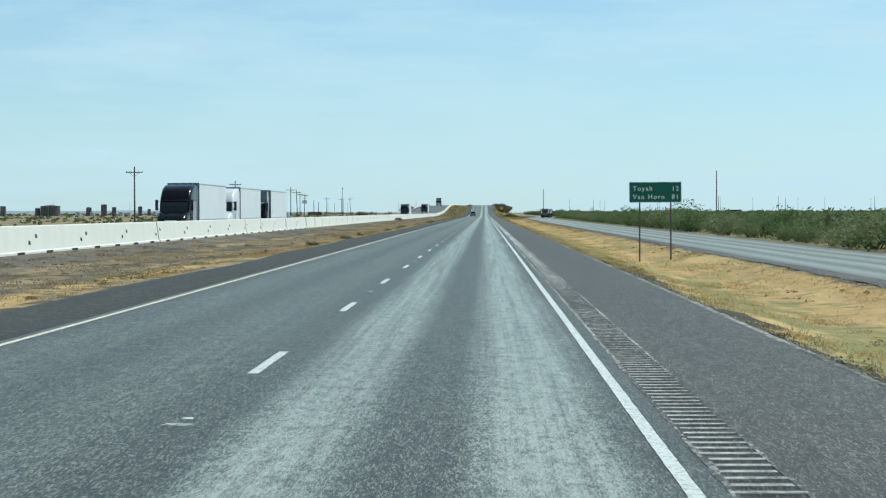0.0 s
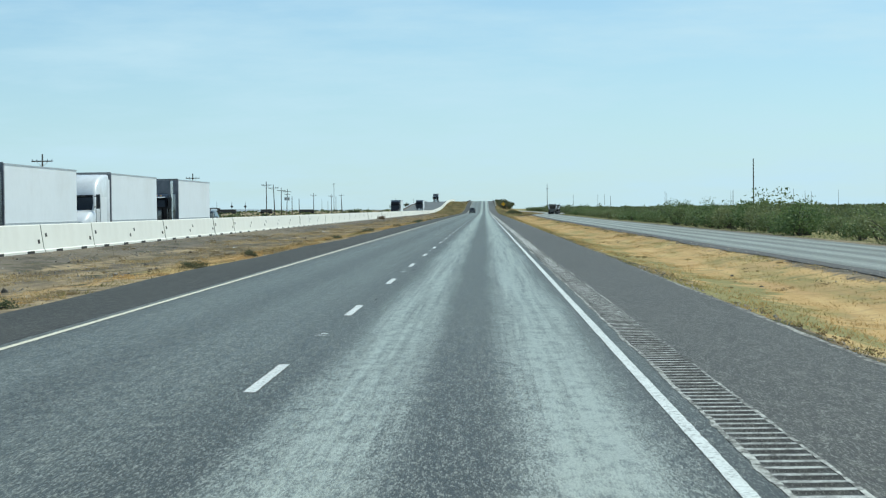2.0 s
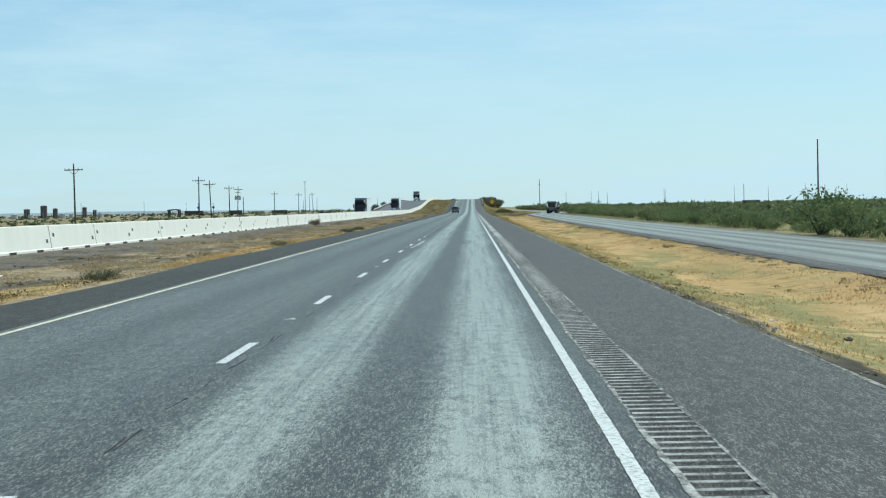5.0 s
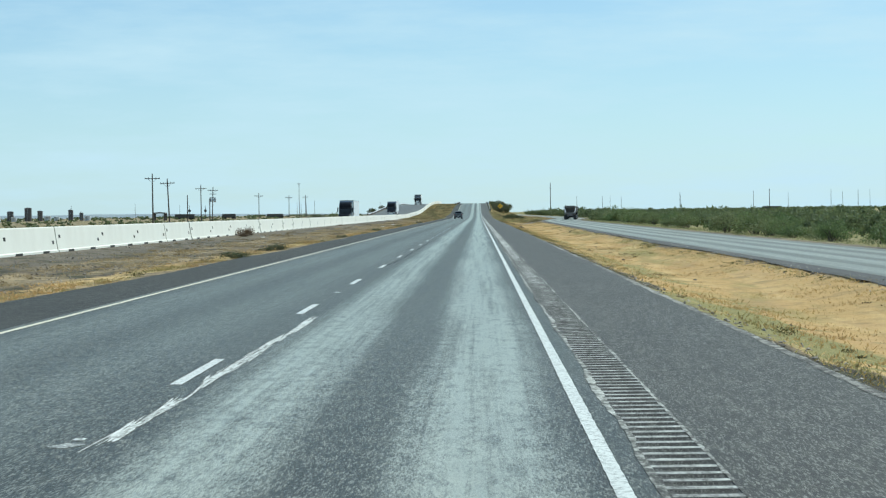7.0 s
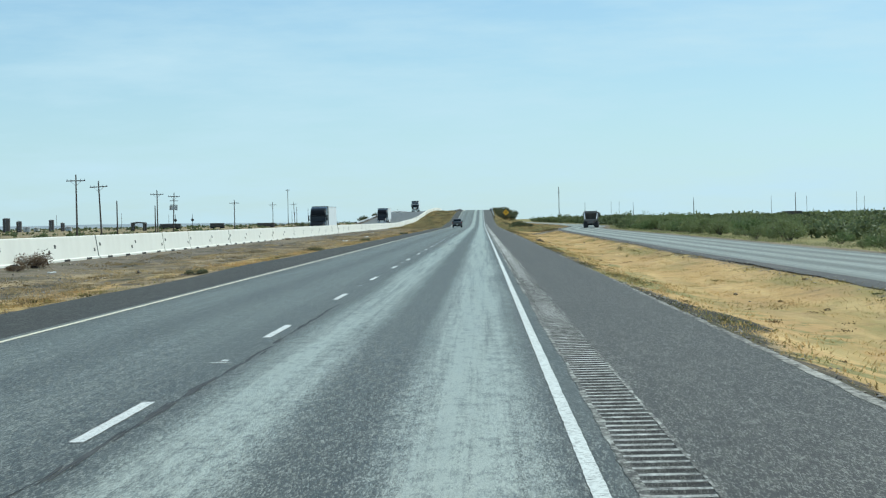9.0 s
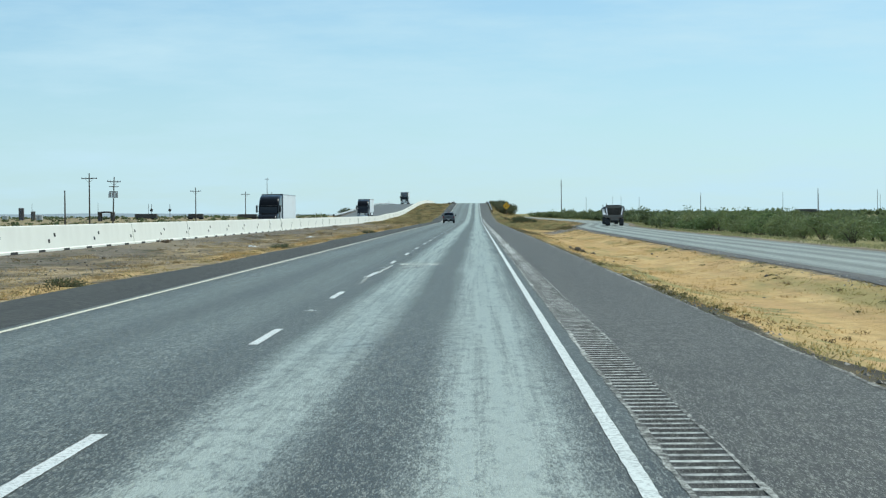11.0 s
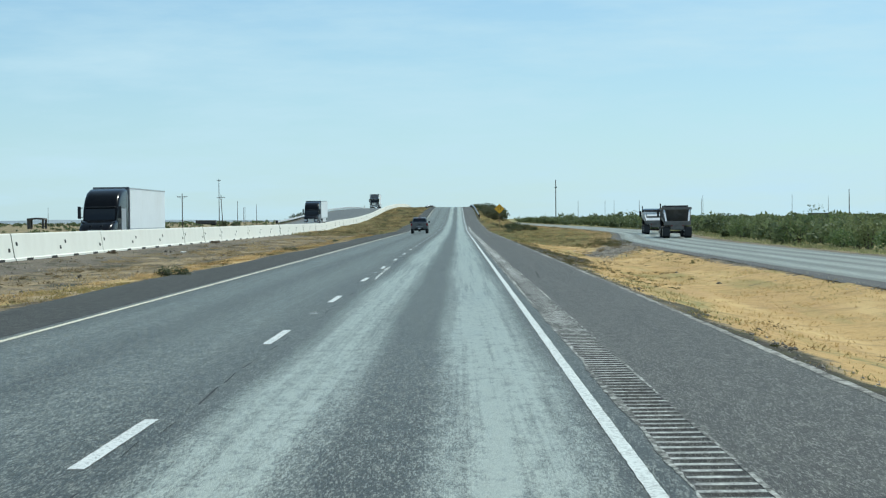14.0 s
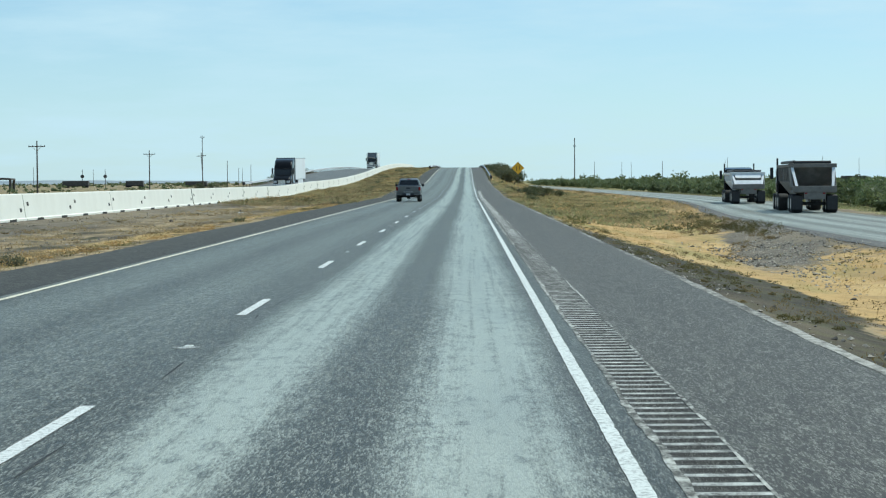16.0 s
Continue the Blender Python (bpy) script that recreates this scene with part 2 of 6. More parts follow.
M_WHITE_FAINT = paint_line("faint_white_paint", (0.42, 0.43, 0.4), (0.13, 0.13, 0.11), 0.5, 14.0)
M_SPILL_THIN = paint_line("thin_dried_spill", (0.38, 0.39, 0.34), (0.16, 0.16, 0.13), 0.5, 12.0)
M_SEAL = rough_mat("dusty_joint_sealant", (0.016, 0.016, 0.015), (0.05, 0.05, 0.045), 3.0, 0.7)
M_SCUFF = paint_line("scuffed_marker_paint", (0.55, 0.56, 0.52), (0.08, 0.08, 0.07), 0.48)
M_YELLOW_LINE = paint_line("faded_yellow_paint", (0.75, 0.69, 0.52), (0.1, 0.1, 0.09), 0.38)
M_DASH = paint_line("dulled_white_paint", (0.66, 0.67, 0.64), (0.1, 0.1, 0.09), 0.4)
M_GRAVEL_LIP = dusty_mat("pale_gravel_edge", (0.06, 0.055, 0.045), (0.4, 0.385, 0.335), 0.45, 0.62, 9.0, 0.12)
M_JOINT = rough_mat("barrier_joint", (0.15, 0.14, 0.122), (0.4, 0.385, 0.33), 9.0, 0.9)
M_PALE_SMEAR = rough_mat("pale_tyre_smear", (0.065, 0.063, 0.055), (0.17, 0.167, 0.15), 9.0, 0.8, bump=0.05)
M_CONCRETE = rough_mat("pale_barrier_concrete", (0.69, 0.68, 0.61), (0.73, 0.72, 0.65), 1.1, 0.8, stain=(0.64, 0.62, 0.55), stain_scale=0.3, bump=0.04)
M_HOLE_SHADE_MARK = rough_mat("dark_recess", (0.012, 0.012, 0.012), (0.03, 0.028, 0.025), 8.0, 0.9)
M_WOOD_POLE = rough_mat("weathered_pole_wood", (0.07, 0.055, 0.045), (0.14, 0.115, 0.095), 6.0, 0.85, stretch=(1, 1, 0.1))
M_GALV = rough_mat("galvanised_steel", (0.5, 0.51, 0.51), (0.64, 0.65, 0.65), 4.0, 0.45, 0.7)
M_POST = rough_mat("rusty_brown_post", (0.09, 0.075, 0.065), (0.16, 0.13, 0.11), 5.0, 0.75)
M_GREEN_SIGN = rough_mat("green_sign_sheet", (0.0, 0.115, 0.072), (0.003, 0.14, 0.09), 1.5, 0.5, bump=0.0)
M_SIGN_WHITE = rough_mat("white_sign_sheet", (0.86, 0.88, 0.86), (0.9, 0.92, 0.9), 2.0, 0.5, bump=0.0)
M_SIGN_BACK = rough_mat("sign_aluminium", (0.4, 0.41, 0.42), (0.5, 0.51, 0.52), 3.0, 0.5, 0.6)
M_YELLOW_SIGN = rough_mat("amber_sign_sheet", (0.72, 0.4, 0.02), (0.8, 0.47, 0.03), 2.0, 0.5, bump=0.0)
M_BLACK = rough_mat("black_plastic", (0.015, 0.015, 0.016), (0.03, 0.03, 0.032), 6.0, 0.55)


# ---- mesh kit ----
class Kit:
    """Collects boxes, tubes and prisms into one mesh."""

    def __init__(self):
        self.v, self.f = [], []

    def add(self, verts, faces):
        n = len(self.v)
        self.v += [tuple(p) for p in verts]
        self.f += [tuple(i + n for i in face) for face in faces]
        return self

    def box(self, x0, x1, y0, y1, z0, z1):
        return self.add([(x, y, z) for z in (z0, z1) for x, y in ((x0, y0), (x1, y0), (x1, y1), (x0, y1))],
                        [(3, 2, 1, 0), (4, 5, 6, 7), (0, 1, 5, 4), (1, 2, 6, 5), (2, 3, 7, 6), (3, 0, 4, 7)])

    def loft(self, rings, caps=True):
        """Rings of equal length, joined one after another."""
        k = len(rings[0])
        faces = [(r * k + i, r * k + (i + 1) % k, (r + 1) * k + (i + 1) % k, (r + 1) * k + i) for r in range(len(rings) - 1) for i in range(k)]
        if caps:
            faces += [tuple(range(k))[::-1], tuple((len(rings) - 1) * k + i for i in range(k))]
        return self.add([p for ring in rings for p in ring], faces)

    def tube(self, a, b, r0, r1=None, n=10):
        a, b = Vector(a), Vector(b)
        r1 = r0 if r1 is None else r1
        d = (b - a).normalized()
        u = d.orthogonal().normalized()
        w = d.cross(u)
        ring = lambda c, r: [tuple(c + r * (math.cos(2 * math.pi * i / n) * u + math.sin(2 * math.pi * i / n) * w)) for i in range(n)]
        return self.loft([ring(a, r0), ring(b, r1)])

    def prism_x(self, prof, x0, x1):
        """A (y, z) outline pushed along x."""
        return self.loft([[(x0, y, z) for y, z in prof], [(x1, y, z) for y, z in prof]])

    def mesh(self, name):
        me = bpy.data.meshes.new(name)
        me.from_pydata(self.v, [], self.f)
        bm = bmesh.new()
        bm.from_mesh(me)
        bmesh.ops.recalc_face_normals(bm, faces=bm.faces)
        bm.to_mesh(me)
        bm.free()
        return me


def raw_mesh(name, verts, faces):
    me = bpy.data.meshes.new(name)
    me.from_pydata(verts, [], faces)
    return me


def part(name, kit, material, parent=None, label="", bevel=0.0, smooth=False):
    me = kit.mesh(name) if isinstance(kit, Kit) else kit
    if not me.materials:
        me.materials.append(material)
    ob = new(name, me)
    if parent is not None:
        ob.parent = parent
    if label:
        tagged(ob, label)
    if bevel:
        md = ob.modifiers.new("bevel", "BEVEL")
        md.width, md.segments, md.limit_method, md.angle_limit = bevel, 2, "ANGLE", radians(35)
        smooth = True
    if smooth:
        me.polygons.foreach_set("use_smooth", [True] * len(me.polygons))
        me.set_sharp_from_angle(angle=radians(38))
    return ob


def thing(name, label, category, group="", kind="", at=None):
    ob = tagged(new(name), label, category, group, kind)
    if at is not None:
        ob.matrix_world = at
    return ob


# ---- the lie of the land ----
def grade(y):
    """Height of the carriageways: level, then up a sag curve on to the overpass and down again."""
    y = np.asarray(y, float)
    d = np.abs(y - 1100.0)
    crest = 5.45 - 5.0e-5 * d * d
    tail = 2.325 - 0.025 * (d - 250.0) + 7.8e-5 * (d - 250.0) ** 2
    return np.where(d < 250, crest, np.where(d < 410, np.maximum(tail, 0.0) * np.clip((412 - d) / 30, 0, 1), 0.0))


FRONT_Y = np.array([-200, 380, 440, 520, 569, 597, 620, 650, 680, 710, 770, 900, 1100, 4500.0])
FRONT_X = np.array([13.5, 13.4, 13.9, 14.3, 14.9, 15.5, 17.0, 19.8, 21.6, 22.0, 22.2, 21.2, 20.0, 20.0])


def front_edge(y):
    """The frontage road's nearer edge."""
    y = np.asarray(y, float)
    return sum(np.interp(y + o, FRONT_Y, FRONT_X) for o in (-16, -8, 0, 8, 16)) / 5


FRONT_W = 7.4
FALL = 0.0055
ROAD_L, ROAD_R = -5.75, 6.3
BAR_X = -15.0


def opposite(x, y):
    """Surface of the other carriageway, falling away from the barrier."""
    return grade(y) + 0.16 - 0.03 * (-15.7 - np.asarray(x, float))


def lie(x, y):
    """Ground height."""
    x, y = np.asarray(x, float), np.asarray(y, float)
    g, fe = grade(y), front_edge(y)
    u = np.clip((x - ROAD_R) / (fe - ROAD_R), 0, 1)
    ditch = -0.09 - 0.55 * np.sin(np.pi * np.clip(u * 1.02, 0, 1)) ** 1.2 - 0.25 * u
    right = np.where(x > fe, -0.36 - 0.1 * np.clip((x - fe - FRONT_W) / 4, 0, 1), ditch)
    bank = g - np.maximum(x - 7.4, 0) / 2.4
    right = np.maximum(right, np.where(g > 0.02, bank - 0.1, -9))
    m = np.clip((ROAD_L - x) / (ROAD_L - BAR_X), 0, 1)
    median = g + 0.0 - 0.16 * np.sin(np.pi * m) + 0.15 * m
    far_left = np.maximum(np.where(g > 0.02, g - 0.35 - np.maximum(-31.5 - x, 0) / 2.6, -9), -0.3 - 0.2 * np.clip((-34 - x) / 30, 0, 1))
    left = np.where(x > -31.5, median, far_left)
    z = np.where(x > ROAD_R, right, np.where(x < ROAD_L, left, g - FALL * x - 0.08))
    z = np.where((x > fe + 0.8) & (x < fe + FRONT_W - 0.8), z - 0.06, z)
    z = np.where((x < -15.65) & (x > -31.6), opposite(x, y) - 0.07, z)
    return z


def bare_soil(x, y):
    """Dark washed soil beside the shoulder, reaching out towards the gully."""
    reach = np.interp(y, (500, 520, 530, 536, 541, 549, 556, 562, 578, 600), (6.6, 7.8, 8.4, 8.7, 9.7, 10.2, 9.3, 8.2, 7.2, 6.4))
    x, y, reach = np.broadcast_arrays(np.asarray(x, float), np.asarray(y, float), reach)
    ragged = np.array([noise.noise(Vector((a * 0.8, b * 0.22, 5.5))) for a, b in zip(x.ravel(), y.ravel())]).reshape(x.shape)
    return np.clip((reach + 0.9 * ragged - x) / 0.9, 0, 1) * (x > 6.2) * (y > 500) * (y < 600)


# zones of cover on the ground: golden grass, gravel, green scrub
def build_ground():
    xs = np.concatenate([[-4300, -2500, -1200, -600, -300, -160, -100, -70, -52, -42, -36, -33, -31.5], np.arange(-30.5, -16.1, 2.8), [-16.2, -15.6],
                         np.arange(-14.9, -6, 0.75), [-5.9, -5.6, -3, 0, 3, 5.9, 6.25], np.arange(6.6, 24, 0.62), np.arange(24.5, 32, 1.5), [36, 42, 52, 70, 100, 160, 300, 600, 1200, 2500, 4300]])
    ys = np.concatenate([[-4300, -1500, -400, -150], np.arange(-60, 510, 2.4), np.arange(510, 610, 1.0), np.arange(610, 760, 2.4), np.arange(760, 1500, 6), [1600, 1800, 2200, 2800, 3500, 4400]])
    gx, gy = np.meshgrid(xs, ys)
    gz = lie(gx, gy)
    rough = np.array([noise.noise(Vector((x * 0.45, y * 0.3, 3.1))) + 0.5 * noise.noise(Vector((x * 1.3, y * 0.9, 7.7))) for x, y in zip(gx.ravel(), gy.ravel())]).reshape(gx.shape)
    loose = ((gx > 6.9) & (gx < front_edge(gy) - 0.4)) | ((gx < -6.4) & (gx > -14.6)) | (gx > front_edge(gy) + FRONT_W + 1)
    gz = gz + np.where(loose, 0.07 * rough, 0)
    nx = len(xs)
    faces = [(r * nx + c, r * nx + c + 1, (r + 1) * nx + c + 1, (r + 1) * nx + c) for r in range(len(ys) - 1) for c in range(nx - 1)]
    me = raw_mesh("ground", np.stack([gx, gy, gz], -1).reshape(-1, 3).tolist(), faces)
    fe = front_edge(gy)
    gold = np.clip((gx - 6.3) / 0.6, 0, 1) * (gx < fe + 0.2)
    gully = np.exp(-(((gy - 567 - 5.0 * (gx - 12.0)) / np.clip(5.0 + 3.2 * (gx - 11.0), 4.0, 22.0)) ** 2)) * np.clip((gx - 9.8) / 1.2, 0, 1) * (gx < fe + 0.2)
    gully = np.clip(gully * (1.0 + 1.1 * rough), 0, 1)
    bare = bare_soil(gx, gy)
    gold = gold * (1 - 0.95 * gully) * (1 - 0.95 * bare)
    rise = np.clip((gy - 600) / 120, 0, 1)
    gravel = np.clip((-10.2 - gx) / 2.5, 0, 1) * (gx > -32) * (1 - rise * (gx > -15)) + gully
    gravel = np.maximum(gravel, ((gx > fe + FRONT_W - 0.5) & (gx < fe + FRONT_W + 1.6)) * 0.6)
    wob = np.array([noise.noise(Vector((yy * 0.045, 9.0, 0))) + 0.5 * noise.noise(Vector((yy * 0.16, 4.0, 0))) for yy in ys])[:, None]
    edge_soil = np.clip((6.75 + 1.9 * np.clip(0.3 + wob, 0, 1) - gx) / 0.7, 0, 1) * (gx > 6.2)
    kerb_soil = np.clip((gx - fe + 0.8 + 0.4 * wob) / 0.5, 0, 1) * (gx < fe + 0.3)
    gold = gold * (1 - edge_soil) * (1 - 0.8 * kerb_soil)
    dark = np.clip(np.maximum(np.maximum(edge_soil, bare), 0.35 * kerb_soil), 0, 1)
    gravel = np.maximum(gravel, 0.75 * kerb_soil)
    green = np.where(gx > fe + FRONT_W + 1.2, 0.8, 0) + np.where((gx > 6.4) & (gx < 9.0), 0.6 * np.clip(0.45 - 1.5 * wob, 0, 1), 0)
    green = green + 0.6 * rise * (gx > -15) * (gx < -5.5) * np.clip((-6.0 - gx) / 2, 0, 1)
    swale = np.exp(-(((gx - 0.5 * (6.3 + fe) + 0.9 - 0.5 * wob) / 0.75) ** 2)) * np.clip(0.75 + 1.2 * wob, 0, 1)
    green = green + 0.5 * swale * (gy < 470) + 0.28 * (gx > 6.6) * (gx < fe) * np.clip((300 - gy) / 80, 0, 1)
    green = green + 0.4 * (gx < -34)
    gold = np.maximum(gold, np.clip(0.78 + 0.5 * wob, 0.3, 1) * np.exp(-(((gx + 7.2 - 0.6 * wob) / 0.95) ** 2)) * (gy < 700))
    dark = np.maximum(dark, 0.4 * (gx > -14.6) * (gx < -6.8) * (gy < 700))
    gold = np.maximum(gold, 0.5 * rise * (gx > -15) * (gx < -5.8) * (gy < 1000))
    col = me.color_attributes.new("cover", "FLOAT_COLOR", "POINT")
    data = np.stack([gold, np.clip(gravel, 0, 1), green, dark], -1).reshape(-1)
    col.data.foreach_set("color", data)
    m, nt, b = tree_of("dry_ground")
    at = nt.nodes.new("ShaderNodeVertexColor")
    at.layer_name = "cover"
    sep = nt.nodes.new("ShaderNodeSeparateColor")
    nt.links.new(at.outputs["Color"], sep.inputs["Color"])
    v = coords(nt)
    fine, mid, broad = noise_of(nt, v, 9.0, 6, 0.7), noise_of(nt, v, 1.1, 6, 0.65), noise_of(nt, coords(nt, (1.6, 0.35, 1)), 0.3, 5, 0.6)
    soil = mix(nt, ramp(nt, fine, 0.3, 0.7), (0.05, 0.04, 0.03), (0.135, 0.11, 0.08))
    straw = mix(nt, ramp(nt, fine, 0.3, 0.7), (0.25, 0.187, 0.105), (0.47, 0.36, 0.205))
    soil = mix(nt, ramp(nt, mathn(nt, "ADD", mathn(nt, "MULTIPLY", mid, 0.5), mathn(nt, "MULTIPLY", broad, 0.5)), 0.43, 0.56), soil, straw)
    streak = noise_of(nt, coords(nt, (0.55, 0.07, 1)), 1.0, 5, 0.62)
    golden = mix(nt, ramp(nt, fine, 0.3, 0.7), (0.365, 0.235, 0.092), (0.555, 0.372, 0.157))
    golden = mix(nt, mathn(nt, "MULTIPLY", ramp(nt, streak, 0.48, 0.62), 0.75), golden, (0.25, 0.225, 0.085))
    pale_run = ramp(nt, noise_of(nt, coords(nt, (0.45, 0.05, 1)), 1.3, 5, 0.65), 0.5, 0.64)
    golden = mix(nt, mathn(nt, "MULTIPLY", pale_run, 0.6), golden, (0.61, 0.435, 0.205))
    golden = mix(nt, mathn(nt, "MULTIPLY", ramp(nt, broad, 0.5, 0.64), 0.5), golden, (0.4, 0.25, 0.12))
    golden = mix(nt, mathn(nt, "MULTIPLY", ramp(nt, mid, 0.5, 0.66), 0.55), golden, (0.24, 0.165, 0.078))
    loam = mix(nt, ramp(nt, fine, 0.35, 0.7), (0.022, 0.02, 0.015), (0.075, 0.063, 0.045))
    loam = mix(nt, mathn(nt, "MULTIPLY", ramp(nt, mid, 0.47, 0.58), 0.5), loam, (0.08, 0.082, 0.035))
    stones = mix(nt, ramp(nt, fine, 0.35, 0.65), (0.075, 0.063, 0.048), (0.2, 0.172, 0.135))
    stones = mix(nt, mathn(nt, "MULTIPLY", ramp(nt, mid, 0.5, 0.66), 0.6), stones, (0.27, 0.22, 0.15))
    scrub = mix(nt, ramp(nt, fine, 0.35, 0.65), (0.15, 0.145, 0.052), (0.31, 0.265, 0.11))
    edge = mathn(nt, "MULTIPLY", mathn(nt, "SUBTRACT", mid, 0.5), 1.5)
    edge = mathn(nt, "ADD", edge, mathn(nt, "MULTIPLY", mathn(nt, "SUBTRACT", noise_of(nt, coords(nt, (0.8, 0.22, 1)), 0.9, 6, 0.65), 0.5), 1.6))
    edge = mathn(nt, "ADD", edge, mathn(nt, "MULTIPLY", mathn(nt, "SUBTRACT", fine, 0.5), 0.7))
    pick = lambda ch: ramp(nt, mathn(nt, "ADD", sep.outputs[ch], edge), 0.4, 0.6)
    col = mix(nt, pick("Red"), soil, golden)
    col = mix(nt, pick("Blue"), col, scrub)
    col = mix(nt, pick("Green"), col, stones)
    col = mix(nt, ramp(nt, mathn(nt, "ADD", at.outputs["Alpha"], edge), 0.4, 0.6), col, loam)
    wide = ramp(nt, noise_of(nt, v, 0.035, 6, 0.62), 0.48, 0.62)
    off = mathn(nt, "MULTIPLY", ramp(nt, sep.outputs["Red"], 0.3, 0.0), 0.4)
    col = mix(nt, mathn(nt, "MULTIPLY", wide, off), col, (0.3, 0.24, 0.15))
    nt.links.new(col, b.inputs["Base Color"])
    b.inputs["Roughness"].default_value = 0.95
    b.inputs["Specular IOR Level"].default_value = 0.2
    bump_to(nt, b, mathn(nt, "ADD", fine, mathn(nt, "MULTIPLY", mid, 1.4)), 0.6, 0.035)
    ob = part("ground", me, m, smooth=True)
    tagged(ob, "flat dry ground with golden grass, gravel and scrub reaching the horizon", "ground", kind="structure")
    return ob


build_ground()


def strip(name, x0, x1, y0, y1, lift, step=4.0, follow=None, cols=1):
    """A ribbon lying on the road's grade between two x, or two functions of y."""
    ys = np.append(np.arange(y0, y1, step), y1)
    fx0 = x0 if callable(x0) else (lambda y: np.full_like(y, x0))
    fx1 = x1 if callable(x1) else (lambda y: np.full_like(y, x1))
    surface = follow or (lambda x, y: grade(y) - FALL * x)
    V, F = [], []
    for k in range(cols + 1):
        x = fx0(ys) + (fx1(ys) - fx0(ys)) * k / cols
        V.append(np.stack([x, ys, surface(x, ys) + lift], -1))
    V = np.stack(V, 1)
    n = cols + 1
    for r in range(len(ys) - 1):
        for k in range(cols):
            F.append((r * n + k, r * n + k + 1, (r + 1) * n + k + 1, (r + 1) * n + k))
    me = raw_mesh(name, V.reshape(-1, 3).tolist(), F)
    across = me.attributes.new("across", "FLOAT", "POINT")
    across.data.foreach_set("value", (V[:, :, 0] - V[:, :1, 0]).reshape(-1).astype(np.float32))
    return me


def flat_front(x, y):
    return np.full_like(np.asarray(y, float), -0.34)


Y0, Y1 = -60.0, 1290.0
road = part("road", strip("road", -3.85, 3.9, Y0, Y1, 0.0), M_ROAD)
tagged(road, "straight grey chip-seal carriageway with pale polished wheel tracks", "road", kind="structure")
RUM0, RUM1 = 3.9, 4.34
edge_wob = lambda y: ROAD_R + 0.006 * np.sin(y * 0.21) + 0.02 * np.sin(y * 0.02 + 1) + 0.006 * np.sin(y * 1.7) + 0.008 * np.sin(y * 2.9)
left_wob = lambda y: ROAD_L - 0.12 * np.sin(y * 0.18) - 0.12 * np.sin(y * 0.05 + 2)
sh = part("shoulder", strip("shoulder", RUM1, edge_wob, Y0, Y1, 0.0, 2.0), M_SHOULDER)
tagged(sh, "dark asphalt hard shoulder with a ragged grassy edge", "shoulder", kind="structure")
sh = part("shoulder", strip("shoulder", left_wob, -3.85, Y0, Y1, 0.0, 2.0), M_INNER)
tagged(sh, "narrow dark asphalt inner shoulder", "shoulder", kind="structure")
lip_w = lambda y: np.maximum(0.006, 0.045 + 0.05 * np.clip((y - 480) / 40, 0, 1) + 0.03 * np.exp(-(((y - 300) / 30) ** 2)) + 0.022 * np.sin(y * 0.031) + 0.006 * np.sin(y * 0.187 + 2) + 0.007 * np.sin(y * 1.3) + 0.01 * np.sin(y * 3.1))
lip = part("gravel_lip", strip("gravel_lip", lambda y: edge_wob(y) - lip_w(y), lambda y: edge_wob(y) + 0.6 * lip_w(y), Y0, Y1, 0.004, 0.5), M_GRAVEL_LIP)
tagged(lip, "pale gravel crumbling along the shoulder edge", "gravel edge", kind="structure")
fr = part("frontage_road", strip("frontage_road", front_edge, lambda y: front_edge(y) + FRONT_W, -60, 2500, 0.0, 8.0, flat_front, 4), M_FRONTAGE)
tagged(fr, "pale grey frontage road with faint tyre tracks", "road", kind="structure")
front_rag = lambda y: 0.1 * np.sin(y * 0.11) + 0.05 * np.sin(y * 0.37 + 1) + 0.03 * np.sin(y * 1.3 + 2)
sh = part("frontage_shoulder", strip("frontage_shoulder", lambda y: front_edge(y) - 0.4 + front_rag(y), lambda y: front_edge(y) + 0.4 + 0.4 * front_rag(y * 1.3), -60, 1400, 0.012, 1.0, lambda x, y: np.where(x < front_edge(y), np.maximum(lie(x, y), -0.5), -0.34), 4), M_FRONT_EDGE)
tagged(sh, "dark crumbling asphalt edge of the frontage road", "shoulder", kind="structure")
opp = part("opposite_carriageway", strip("opposite_carriageway", -30.0, -15.7, Y0, Y1, 0.0, 4.0, opposite), M_OPPOSITE)
tagged(opp, "grey opposite carriageway beyond the concrete barrier", "road", kind="structure")


